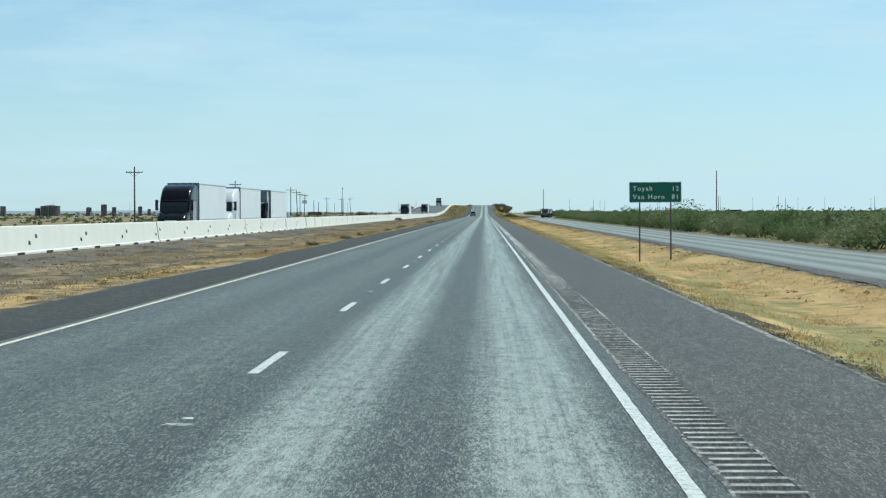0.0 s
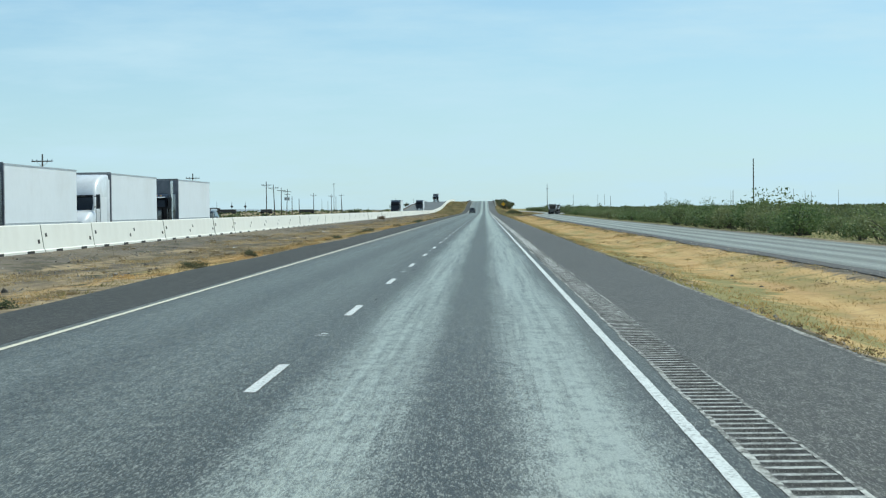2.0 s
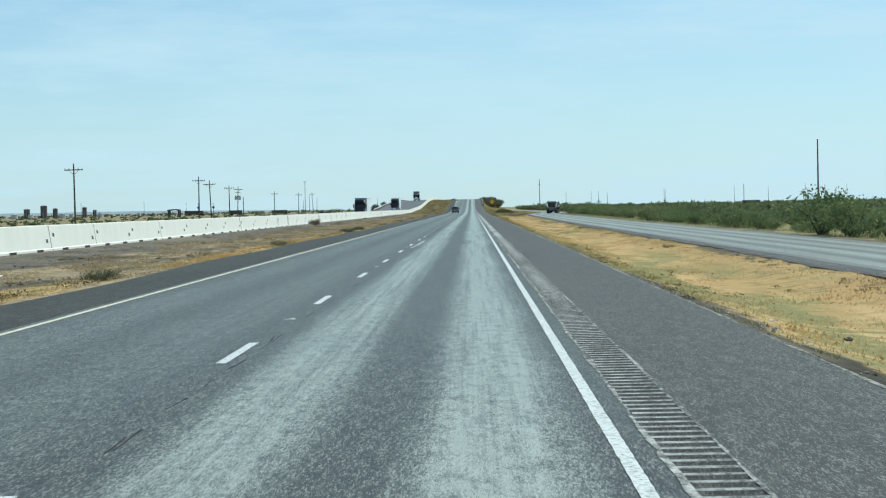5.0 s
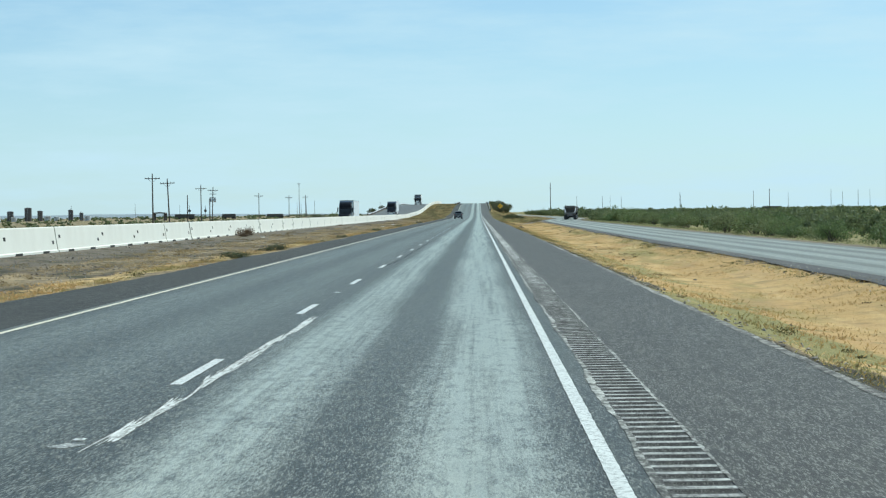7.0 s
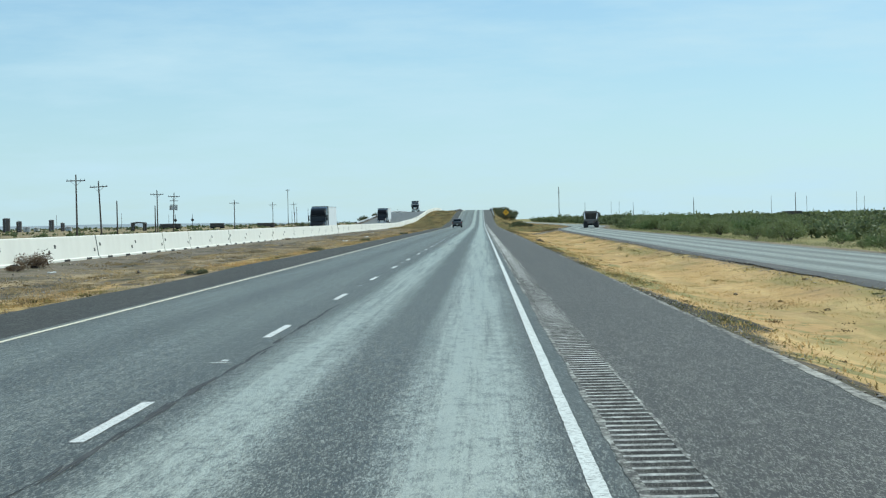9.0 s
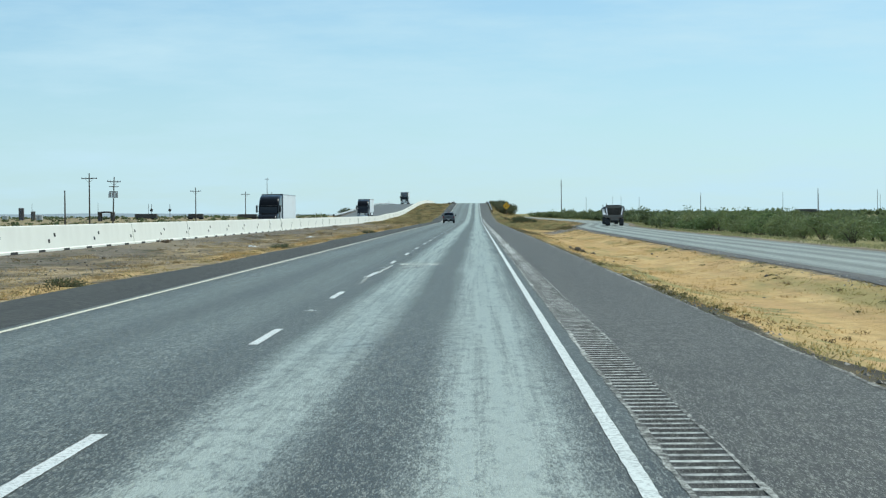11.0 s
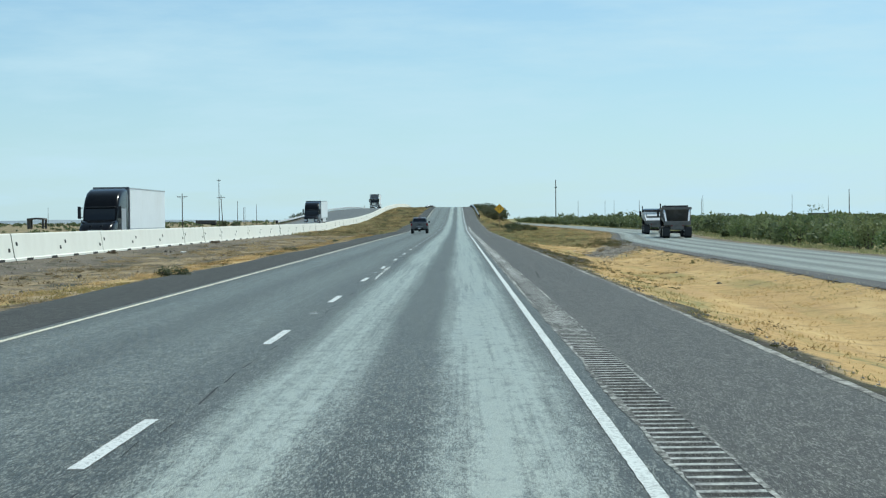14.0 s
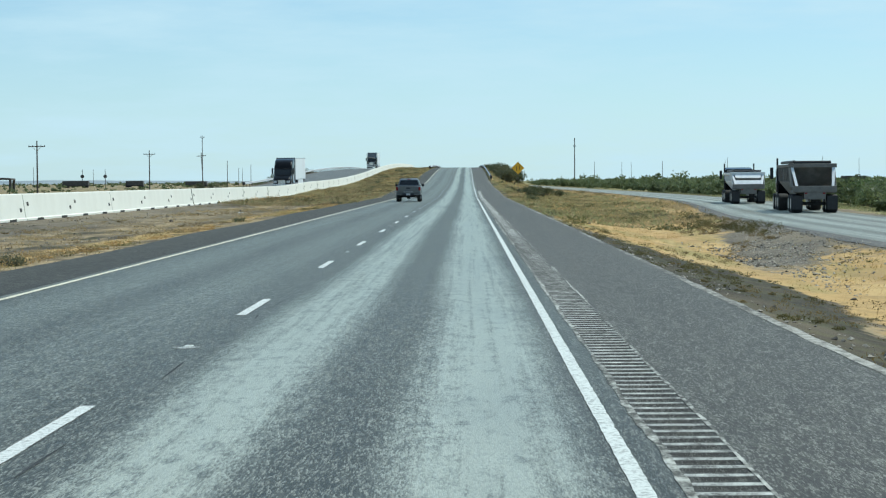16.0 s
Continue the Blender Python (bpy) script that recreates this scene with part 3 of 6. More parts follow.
# rumble strip: milled grooves with rounded ends between narrow dusty ridges
def build_rumble():
    rng = random.Random(4)
    step = 0.305
    across = [(0.0, 0.0), (0.05, 0.55), (0.13, 1.0), (0.31, 1.0), (0.39, 0.55), (0.44, 0.0)]
    along = [(0.0, 0.0), (0.045, -0.014), (0.1, -0.019), (0.15, -0.013), (0.19, 0.0)]

    def groove(y, z, jig):
        return [(RUM0 + ax + (jig if 0 < i < 5 else 0), y + dy, z + dz * deep) for dy, dz in along for i, (ax, deep) in enumerate(across)]

    def ridge(y, z, a, b, sag):
        xs = [RUM0 + a, RUM0 + 0.13, RUM0 + 0.3, RUM1 - b]
        lift = (0.001, 0.005, 0.006, 0.001)
        V = [(x, y + 0.2 + sag * k, z + 0.001) for k, x in zip((1, 0, 0.3, 1), xs)]
        V += [(x, y + 0.245 + 0.3 * sag * k, z + h) for x, h, k in zip(xs, lift, (0, 1, 0.4, 0))]
        V += [(x, y + step + 0.002 - 0.6 * sag * k, z + 0.001) for k, x in zip((1, 0, 0.5, 1), xs)]
        return V, [(4 * r + c, 4 * r + c + 1, 4 * r + c + 5, 4 * r + c + 4) for r in range(2) for c in range(3)]

    V, RV, RF, near = [], [], [], []
    y = 8.0
    while y < 720:
        z0 = float(grade(y)) - FALL * 4.1
        V += groove(y, z0, rng.uniform(-0.012, 0.012))
        if len(near) < 300 and y > 14.0:
            near.append((y, z0))
        else:
            v, f = ridge(y, z0, rng.uniform(-0.02, 0.03), rng.uniform(-0.02, 0.03), rng.uniform(0.0, 0.025))
            RF += [tuple(q + len(RV) for q in face) for face in f]
            RV += v
        y += step
    F = [(6 * r + c, 6 * r + c + 1, 6 * r + c + 7, 6 * r + c + 6) for r in range(len(V) // 6 - 1) for c in range(5)]
    ob = part("rumble_strip", raw_mesh("rumble_strip", V, F), M_GROOVE)
    tagged(ob, "milled rumble strip grooves along the shoulder", "rumble strip", kind="structure")
    part("ridges", raw_mesh("ridges", RV, RF), M_RIDGE, ob)["kind"] = "stuff"
    bars = []
    for k in range(5):
        bar = raw_mesh("ridge", *ridge(0.0, 0.0, rng.uniform(-0.02, 0.03), rng.uniform(-0.02, 0.03), rng.uniform(0.0, 0.025)))
        bar.materials.append(M_RIDGE)
        bars.append(bar)
    for yr, zr in near:
        o = new("ridge", rng.choice(bars))
        o.parent = ob
        o.location = (rng.uniform(-0.01, 0.01), yr, zr)
    k = strip("rumble_strip", RUM0, RUM1, 720.0, Y1, 0.0)
    part("far_strip", k, M_SHOULDER, ob)
    k = strip("rumble_strip", RUM0, RUM1, Y0, 8.0, 0.0)
    part("near_strip", k, M_SHOULDER, ob)


build_rumble()


def ragged(seed, mean, swing):
    """A width that changes from place to place."""
    def f(y):
        return np.maximum(0.003, mean + swing * np.array([noise.noise(Vector((q * 0.5, seed, 0))) + 0.8 * noise.noise(Vector((q * 2.7, seed, 5.0))) for q in y]))
    return f


for xr, w, sw in ((RUM0, 0.02, 0.035), (RUM1, 0.012, 0.016)):
    lo, hi = ragged(xr * 3, w * 1.4, sw), ragged(xr * 7, w, sw)
    dust = part("dust_line", strip("dust_line", lambda y, q=xr, g=lo: q - g(y), lambda y, q=xr, g=hi: q + g(y), 8.0, 720.0, 0.004, 0.2), M_DUST)
    tagged(dust, "pale dust gathered along the rumble strip edge", "road dust", kind="structure")


# painted lines
def line_slab(name, x0, x1, y0, y1, mat, rng, parent, step=0.6, rag=0.0035):
    """Thin paint with uneven edges."""
    ys = np.append(np.arange(y0, y1 - 0.2, step), y1)
    V, F = [], []
    for y in ys:
        j0, j1 = (rng.uniform(-rag, rag) + 0.6 * rag * noise.noise(Vector((y * 0.6, q, 0))) for q in (x0 * 9, x1 * 9))
        if rng.random() < 0.03:
            j0, j1 = rng.choice(((j0 + 2.5 * rag, j1), (j0, j1 - 2.5 * rag)))
        z = float(grade(y)) + 0.005
        V += [(x0 + j0, y, z - FALL * x0), (x1 + j1, y, z - FALL * x1)]
    F = [(2 * i, 2 * i + 1, 2 * i + 3, 2 * i + 2) for i in range(len(ys) - 1)]
    return part(name, raw_mesh(name, V, F), mat, parent)


marks = thing("road_markings", "painted white and yellow lane lines, chipped and worn", "road marking", kind="structure")
rng = random.Random(11)
line_slab("edge_line", 3.607, 3.713, Y0, 620.0, M_WHITE_LINE, rng, marks, 0.13)
line_slab("edge_line", 3.607, 3.713, 620.0, Y1, M_WHITE_LINE, rng, marks, 1.2)
line_slab("yellow_line", -3.71, -3.61, Y0, 620.0, M_YELLOW_LINE, rng, marks, 0.25)
line_slab("yellow_line", -3.71, -3.61, 620.0, Y1, M_YELLOW_LINE, rng, marks, 1.2)
DASH0, DASH_STEP, DASH_LEN = 19.37, 12.192, 3.05
for k in range(-4, 104):
    y = DASH0 + k * DASH_STEP
    line_slab("lane_dash", -0.058, 0.058, y, y + DASH_LEN, M_DASH, rng, marks, 0.16)
for k in range(44):
    yb = 14.7 + 24.384 * k
    part("road_stud", Kit().loft([[(-0.045, yb + 0.4, 0.003), (0.045, yb + 0.4, 0.003), (0.045, yb + 0.49, 0.003), (-0.045, yb + 0.49, 0.003)], [(-0.025, yb + 0.425, 0.012), (0.025, yb + 0.425, 0.012), (0.025, yb + 0.465, 0.012), (-0.025, yb + 0.465, 0.012)]]), M_DASH, marks).location.z = float(grade(yb + 0.45))


def mark_path(name, pts, w, mat):
    """A mark on the paving along a few points."""
    P = [Vector((x, y, float(grade(y)) - FALL * x + 0.0045)) for x, y in pts]
    V, F = [], []
    for i, p in enumerate(P):
        d = (P[min(i + 1, len(P) - 1)] - P[max(i - 1, 0)]).normalized()
        n = Vector((d.y, -d.x, 0)) * w / 2
        V += [tuple(p - n), tuple(p + n)]
    F = [(2 * i, 2 * i + 1, 2 * i + 3, 2 * i + 2) for i in range(len(P) - 1)]
    part(name, raw_mesh(name, V, F), mat, marks)


for k in range(44):
    yb = 14.9 + 24.384 * k + rng.uniform(-0.15, 0.15)
    mark_path("scuff", [(-0.1 + rng.uniform(-0.03, 0.03), yb), (0.07 + rng.uniform(-0.03, 0.05), yb + rng.uniform(-0.1, 0.2))], rng.uniform(0.12, 0.26), M_SCUFF)
def flakes(name, pts, spread, count, length, width, mat, seed):
    """Broken flakes and smears of paint left along a few points."""
    rs = random.Random(seed)
    V, F = [], []
    for _ in range(count):
        k = rs.uniform(0, len(pts) - 1.001)
        (xa, ya), (xb, yb) = pts[int(k)], pts[int(k) + 1]
        f = k - int(k)
        x, y = xa + (xb - xa) * f + rs.gauss(0, spread), ya + (yb - ya) * f
        l, w = length * rs.uniform(0.3, 1.4), width * rs.uniform(0.3, 1.4)
        lean = rs.uniform(-0.04, 0.04)
        n = len(V)
        for a in range(8):
            q = rs.uniform(0.55, 1.15)
            px, py = x + math.cos(a * 0.785) * w * q + lean * math.sin(a * 0.785) * l, y + math.sin(a * 0.785) * l * q
            V.append((px, py, float(grade(py)) - FALL * px + 0.003 + 0.0022 * rs.random()))
        F.append(tuple(range(n, n + 8)))
    part(name, raw_mesh(name, V, F), mat, marks)["kind"] = "stuff"


# stray old paint, a spill and tyre marks
flakes("old_paint", [(0.25, 234.2), (0.26, 239.0), (0.28, 242.0), (0.33, 246.5), (0.34, 249.3)], 0.03, 120, 0.9, 0.016, M_WHITE_WORN, 1)
flakes("old_paint", [(0.09, 392.6), (0.06, 394.2), (0.01, 396.0), (-0.01, 397.0)], 0.022, 60, 0.5, 0.012, M_WHITE_FAINT, 2)
flakes("old_paint", [(-0.03, 396.9), (0.02, 398.6), (0.06, 400.4), (0.075, 400.8)], 0.03, 90, 0.55, 0.022, M_WHITE_WORN, 5)
flakes("old_paint", [(0.09, 400.4), (0.105, 403.0), (0.13, 405.0), (0.155, 407.4)], 0.014, 70, 0.6, 0.011, M_WHITE_WORN, 6)
flakes("old_paint", [(-0.16, 404.6), (0.0, 404.9), (0.1, 405.0)], 0.03, 9, 0.2, 0.1, M_WHITE_FAINT, 7)
flakes("old_paint", [(0.25, 496.8), (0.21, 502.0), (0.17, 509.6)], 0.02, 90, 0.9, 0.011, M_WHITE_WORN, 3)
for k, run in enumerate((((0.32, 408.9), (0.95, 408.9), (1.54, 408.6)), ((0.42, 408.3), (0.95, 408.4), (1.48, 408.0)), ((0.41, 406.9), (0.94, 407.0)), ((0.28, 405.8), (0.5, 405.9)), ((0.6, 404.2), (0.8, 404.6), (1.0, 405.4)))):
    flakes("spill", run, 0.03, (34, 22, 14, 7, 14)[k], (0.3, 0.34, 0.2, 0.2, 0.8)[k], (0.15, 0.12, 0.1, 0.09, 0.07)[k], M_SPILL if k < 2 else M_SPILL_THIN, 40 + k)
# worn dark joint beside the lane dashes
flakes("worn_joint", [(0.03, 277.5), (0.17, 281.0), (0.22, 286.0), (0.22, 296.0), (0.25, 308.0), (0.24, 322.0)], 0.016, 150, 0.9, 0.016, M_SEAL, 50)
flakes("worn_joint", [(0.18, 96.0), (0.22, 130.0), (0.16, 160.0), (0.21, 200.0)], 0.03, 60, 0.7, 0.012, M_SEAL, 51)
flakes("worn_joint", [(0.2, 408.0), (0.22, 440.0), (0.17, 470.0), (0.22, 520.0), (0.2, 600.0)], 0.03, 80, 0.8, 0.011, M_SEAL, 52)
mark_path("tyre_mark", [(5.95, 523.0), (5.7, 520.0), (5.5, 517.5), (5.34, 515.9), (5.22, 514.2), (5.08, 512.2), (4.98, 510.0), (4.92, 508.0), (4.88, 506.0), (4.85, 503.0)], 0.07, M_PALE_SMEAR)
flakes("tyre_mark", [(4.86, 503.4), (4.8, 501.0), (4.78, 500.0), (4.7, 497.2)], 0.006, 50, 0.45, 0.016, M_HOLE_SHADE_MARK, 53)
mark_path("tyre_mark", [(4.93, 433.6), (5.3, 433.5), (5.75, 433.4)], 0.16, M_PALE_SMEAR)


# ---- concrete median barrier, one piece after another ----
BAR_LEN = 9.14


def build_barrier():
    first = thing("concrete_barrier", "pale precast concrete barrier section with lifting holes and drain slots", "barrier", "median barrier run")
    prof = [(0.30, 0.0), (0.30, 0.08), (0.24, 0.12), (0.1, 1.04), (0.07, 1.07), (-0.07, 1.07), (-0.1, 1.04), (-0.24, 0.12), (-0.30, 0.08), (-0.30, 0.0)]
    k = Kit().loft([[(x, y, z) for x, z in prof] for y in (0.009, BAR_LEN - 0.009)])
    part("body", k, M_CONCRETE, first)
    # holes and slots are proud plugs; the shade inside is only their near-black colour
    for y, z in ((0.62, 0.66), (BAR_LEN - 0.62, 0.42)):
        x = 0.24 - (z - 0.12) * 0.1522
        part("lifting_hole", Kit().loft([[(x + 0.016, y - 0.16, z - 0.075), (x + 0.016, y + 0.16, z - 0.075), (x - 0.006, y + 0.16, z + 0.075), (x - 0.006, y - 0.16, z + 0.075)],
                                         [(x - 0.03, y - 0.16, z - 0.075), (x - 0.03, y + 0.16, z - 0.075), (x - 0.05, y + 0.16, z + 0.075), (x - 0.05, y - 0.16, z + 0.075)]]), M_HOLE_SHADE_MARK, first)
    for y in (2.3, BAR_LEN - 2.3):
        part("drain_slot", Kit().box(0.2, 0.306, y - 0.55, y + 0.55, -0.01, 0.09), M_HOLE_SHADE_MARK, first)
    part("joint", Kit().loft([[(x * 0.97, y, z * 0.99) for x, z in prof] for y in (-0.009, 0.009)]), M_JOINT, first)
    first.matrix_world = pose(BAR_X, -2.0, 0.14)
    brng = random.Random(5)
    for i in range(1, 124):
        ya = -2.0 + i * BAR_LEN
        za, zb = float(grade(ya)) + 0.14, float(grade(ya + BAR_LEN)) + 0.14
        copy_thing(first, pose(BAR_X + brng.uniform(-0.02, 0.02), ya, za, math.degrees(math.atan2(zb - za, BAR_LEN)), 0, brng.uniform(-0.12, 0.12)))


build_barrier()


# ---- guide sign ----
def text_mesh(text, size):
    cu = bpy.data.curves.new("lettering", "FONT")
    cu.body, cu.size, cu.extrude, cu.space_character = text, size, 0.003, 1.26
    cu.offset = size * 0.005
    ob = bpy.data.objects.new("lettering", cu)
    scene.collection.objects.link(ob)
    dg = bpy.context.evaluated_depsgraph_get()
    me = bpy.data.meshes.new_from_object(ob.evaluated_get(dg))
    bpy.data.objects.remove(ob)
    return me


def letters_of(me):
    """The single letters of a line of lettering."""
    seen, out = {}, []
    near = [[] for _ in me.vertices]
    for e in me.edges:
        a, b = e.vertices
        near[a].append(b)
        near[b].append(a)
    for v in range(len(me.vertices)):
        if v in seen:
            continue
        stack, seen[v] = [v], len(out)
        while stack:
            for q in near[stack.pop()]:
                if q not in seen:
                    seen[q] = len(out)
                    stack.append(q)
        out.append(([], []))
    place = {}
    for v in range(len(me.vertices)):
        vs = out[seen[v]][0]
        place[v] = len(vs)
        vs.append(tuple(me.vertices[v].co))
    for p in me.polygons:
        out[seen[p.vertices[0]]][1].append(tuple(place[v] for v in p.vertices))
    return [raw_mesh("letter", vs, fs) for vs, fs in out]


def build_guide_sign():
    W, H, z0 = 2.5, 0.98, 2.77
    s = thing("distance_sign", "green highway distance sign with white lettering on two thin posts", "road sign", at=pose(9.35, 90.3, -0.68))
    part("panel", Kit().box(0, W, -0.004, 0.004, z0, z0 + H), M_GREEN_SIGN, s)
    for x0, x1, za, zb in ((0.05, W - 0.05, 0.015, 0.024), (0.05, W - 0.05, H - 0.024, H - 0.015), (0.015, 0.024, 0.05, H - 0.05), (W - 0.024, W - 0.015, 0.05, H - 0.05)):
        part("border", Kit().box(x0, x1, -0.009, -0.005, z0 + za, z0 + zb), M_SIGN_WHITE, s, "white border strip")
    for cx, cz, sx, sz in ((0, 0, 1, 1), (W, 0, -1, 1), (0, H, 1, -1), (W, H, -1, -1)):
        k = Kit().loft([[(cx, y, z0 + cz), (cx + sx * 0.05, y, z0 + cz), (cx, y, z0 + cz + sz * 0.05)] for y in (-0.011, -0.005)])
        part("corner", k, M_SIGN_WHITE, s, "pale corner of the sign")
    for text, x, z in (("Toyah", 0.17, 0.57), ("Van Horn", 0.17, 0.17), ("12", 2.03, 0.57), ("81", 2.03, 0.17)):
        for me in letters_of(text_mesh(text, 0.31)):
            o = part("letter", me, M_SIGN_WHITE, s, "white reflective letter")
            o.matrix_local = pose(x, -0.012, z0 + z, 90)
    for x in (0.5, 1.99):
        p = part("post", Kit().box(x - 0.035, x + 0.035, 0.012, 0.075, -0.25, z0 + H - 0.02), M_POST, s, "brown steel post", bevel=0.008)
        part("clamp", Kit().box(x - 0.06, x + 0.06, 0.004, 0.012, z0 + 0.15, z0 + 0.2).box(x - 0.06, x + 0.06, 0.004, 0.012, z0 + 0.75, z0 + 0.8), M_SIGN_BACK, p)


build_guide_sign()


def build_warning_sign():
    s = thing("warning_sign", "amber diamond warning sign on a dark post beside the guardrail", "road sign", at=pose(8.86, 733.9, float(lie(8.86, 733.9))))
    r = 0.76
    z = 3.05 - float(lie(8.86, 733.9))
    part("panel", Kit().loft([[(0, y, z - r), (r, y, z), (0, y, z + r), (-r, y, z)] for y in (-0.004, 0.004)]), M_YELLOW_SIGN, s)
    for a, b in (((0.18, -0.2), (0.18, 0.3)), ((-0.18, -0.3), (-0.18, 0.2))):
        part("arrow_bar", Kit().box(a[0] - 0.03, a[0] + 0.03, -0.01, -0.005, z + a[1], z + b[1]), M_BLACK, s, "dark symbol bar")
    part("post", Kit().tube((0, 0.05, -0.2), (0, 0.05, z + 0.6), 0.035), M_POST, s)


build_warning_sign()


# ---- poles ----
def cross_pole(x, y, top, arm=2.6, drop=0.9, lean=0.0, kind="arm", r=0.15):
    z = float(lie(x, y))
    p = thing("utility_pole", {"arm": "weathered wooden power pole with one crossarm", "transformer": "leaning wooden power pole carrying transformer cans", "bare": "bare weathered wooden pole"}[kind], "utility pole", "power line poles", at=pose(x, y, z, 0, lean, 0))
    h = top - z
    part("shaft", Kit().tube((0, 0, -0.5), (0, 0, h), r, r * 0.62), M_WOOD_POLE, p, smooth=True)
    if kind != "bare":
        a = part("crossarm", Kit().box(-arm / 2, arm / 2, -0.17, -0.05, h - drop - 0.07, h - drop + 0.07), M_WOOD_POLE, p)
        for ix in (-arm / 2 + 0.1, -arm / 4, arm / 4, arm / 2 - 0.1):
            part("insulator", Kit().tube((ix, -0.11, h - drop + 0.07), (ix, -0.11, h - drop + 0.26), 0.06, 0.04, 8), M_SIGN_BACK, a)
        for sx in (-1, 1):
            part("brace", Kit().tube((sx * arm * 0.3, -0.15, h - drop), (0, -0.12, h - drop - 0.75), 0.03, n=6), M_GALV, p)
    if kind == "transformer":
        part("crossarm", Kit().box(-0.9, 0.9, -0.17, -0.05, h - 1.9, h - 1.76), M_WOOD_POLE, p)
        for ix in (-0.62, 0.0, 0.62):
            part("transformer_can", Kit().tube((ix, -0.42, h - 3.9), (ix, -0.42, h - 2.9), 0.27, n=12), M_SIGN_BACK, p)
        part("crossarm", Kit().box(-0.8, 0.8, -0.17, -0.05, h - 2.85, h - 2.7), M_WOOD_POLE, p)
    return p


cross_pole(-53.8, 300.0, 9.1, arm=2.7)
cross_pole(-54.6, 428.0, 9.0, arm=2.7, lean=-0.4)
cross_pole(-55.0, 554.0, 9.2, arm=2.7)
cross_pole(-54.5, 569.0, 8.6, arm=2.7, lean=-2.2)
cross_pole(-64.0, 673.0, 9.0, arm=2.7)
cross_pole(-65.1, 699.3, 8.9, arm=2.6, lean=2.0, kind="transformer")
cross_pole(-65.7, 807.0, 8.4, arm=2.7)
cross_pole(-68.8, 931.0, 8.9, arm=2.7)
cross_pole(-81.8, 1108.0, 16.5, arm=1.6, drop=0.5)
cross_pole(-47.3, 544.3, 5.2, kind="bare", r=0.12)
cross_pole(-50.0, 590.0, 4.9, kind="bare", r=0.12)
cross_pole(-72.0, 1040.0, 10.0, arm=2.7, lean=-3.0)
cross_pole(60.6, 472.6, 11.8, kind="bare", r=0.17)
cross_pole(36.9, 1105.0, 14.8, arm=0.9, drop=2.6, r=0.2)
cross_pole(139.5, 1104.0, 10.5, kind="bare", r=0.2)


# ---- vehicle materials ----
def car_paint(name, colour, rough=0.3, dust=(0.3, 0.27, 0.22), metal=0.3, dusty=0.35, coat=0.4):
    m, nt, b = tree_of(name)
    v = coords(nt)
    dirt = mathn(nt, "MULTIPLY", ramp(nt, noise_of(nt, v, 1.6, 6, 0.65), 0.4, 0.8), dusty)
    nt.links.new(mix(nt, dirt, colour, dust), b.inputs["Base Color"])
    nt.links.new(mathn(nt, "MULTIPLY_ADD", dirt, 0.9, rough), b.inputs["Roughness"])
    b.inputs["Metallic"].default_value = metal
    b.inputs["Coat Weight"].default_value = coat
    return m


def tinted_glass(name, colour):
    m, nt, b = tree_of(name)
    b.inputs["Base Color"].default_value = (*colour, 1)
    b.inputs["Roughness"].default_value = 0.06
    b.inputs["Specular IOR Level"].default_value = 0.6
    return m


M_SILVER = car_paint("silver_grey_paint", (0.13, 0.135, 0.14), metal=0.35)
M_DARK_PAINT = car_paint("black_truck_paint", (0.005, 0.0055, 0.007), 0.18, metal=0.0, dusty=0.02, coat=0.0)
M_DARK_PAINT.node_tree.nodes["Principled BSDF"].inputs["Specular IOR Level"].default_value = 0.16
M_WHITE_PAINT = car_paint("white_truck_paint", (0.74, 0.75, 0.75), 0.3, metal=0.0)
M_TRAILER = rough_mat("white_trailer_panel", (0.75, 0.77, 0.77), (0.79, 0.81, 0.81), 1.2, 0.45, stain=(0.7, 0.7, 0.68), stain_scale=0.25, bump=0.02)
M_TRAILER_END = rough_mat("grey_trailer_front", (0.2, 0.2, 0.21), (0.3, 0.3, 0.31), 2.0, 0.6)
M_GLASS = tinted_glass("dark_glass", (0.012, 0.014, 0.016))
M_TYRE = rough_mat("tyre_rubber", (0.014, 0.014, 0.014), (0.032, 0.031, 0.03), 9.0, 0.85)
M_RIM = rough_mat("alloy_rim", (0.35, 0.36, 0.37), (0.5, 0.51, 0.52), 6.0, 0.35, 0.8)
M_CHROME = rough_mat("chrome", (0.7, 0.71, 0.72), (0.8, 0.81, 0.82), 4.0, 0.15, 1.0, bump=0.0)
M_TAIL = rough_mat("red_tail_lens", (0.2, 0.012, 0.012), (0.28, 0.02, 0.018), 6.0, 0.25, bump=0.0)
M_LAMP = rough_mat("clear_lamp_lens", (0.6, 0.6, 0.58), (0.72, 0.72, 0.7), 6.0, 0.15, bump=0.0)
M_AMBER = rough_mat("amber_marker_lens", (0.5, 0.22, 0.03), (0.6, 0.28, 0.04), 6.0, 0.3, bump=0.0)
M_PLATE = rough_mat("pale_plate", (0.55, 0.56, 0.56), (0.65, 0.66, 0.66), 9.0, 0.5, bump=0.0)
M_UNDER = rough_mat("underbody", (0.02, 0.02, 0.02), (0.045, 0.042, 0.04), 5.0, 0.85)
M_HOPPER = rough_mat("dusty_dark_steel", (0.14, 0.133, 0.122), (0.23, 0.218, 0.2), 2.5, 0.7, 0.1, stain=(0.22, 0.2, 0.175), stain_scale=0.8)
M_STRUT = rough_mat("white_steel_strut", (0.66, 0.67, 0.67), (0.78, 0.79, 0.79), 3.0, 0.5)


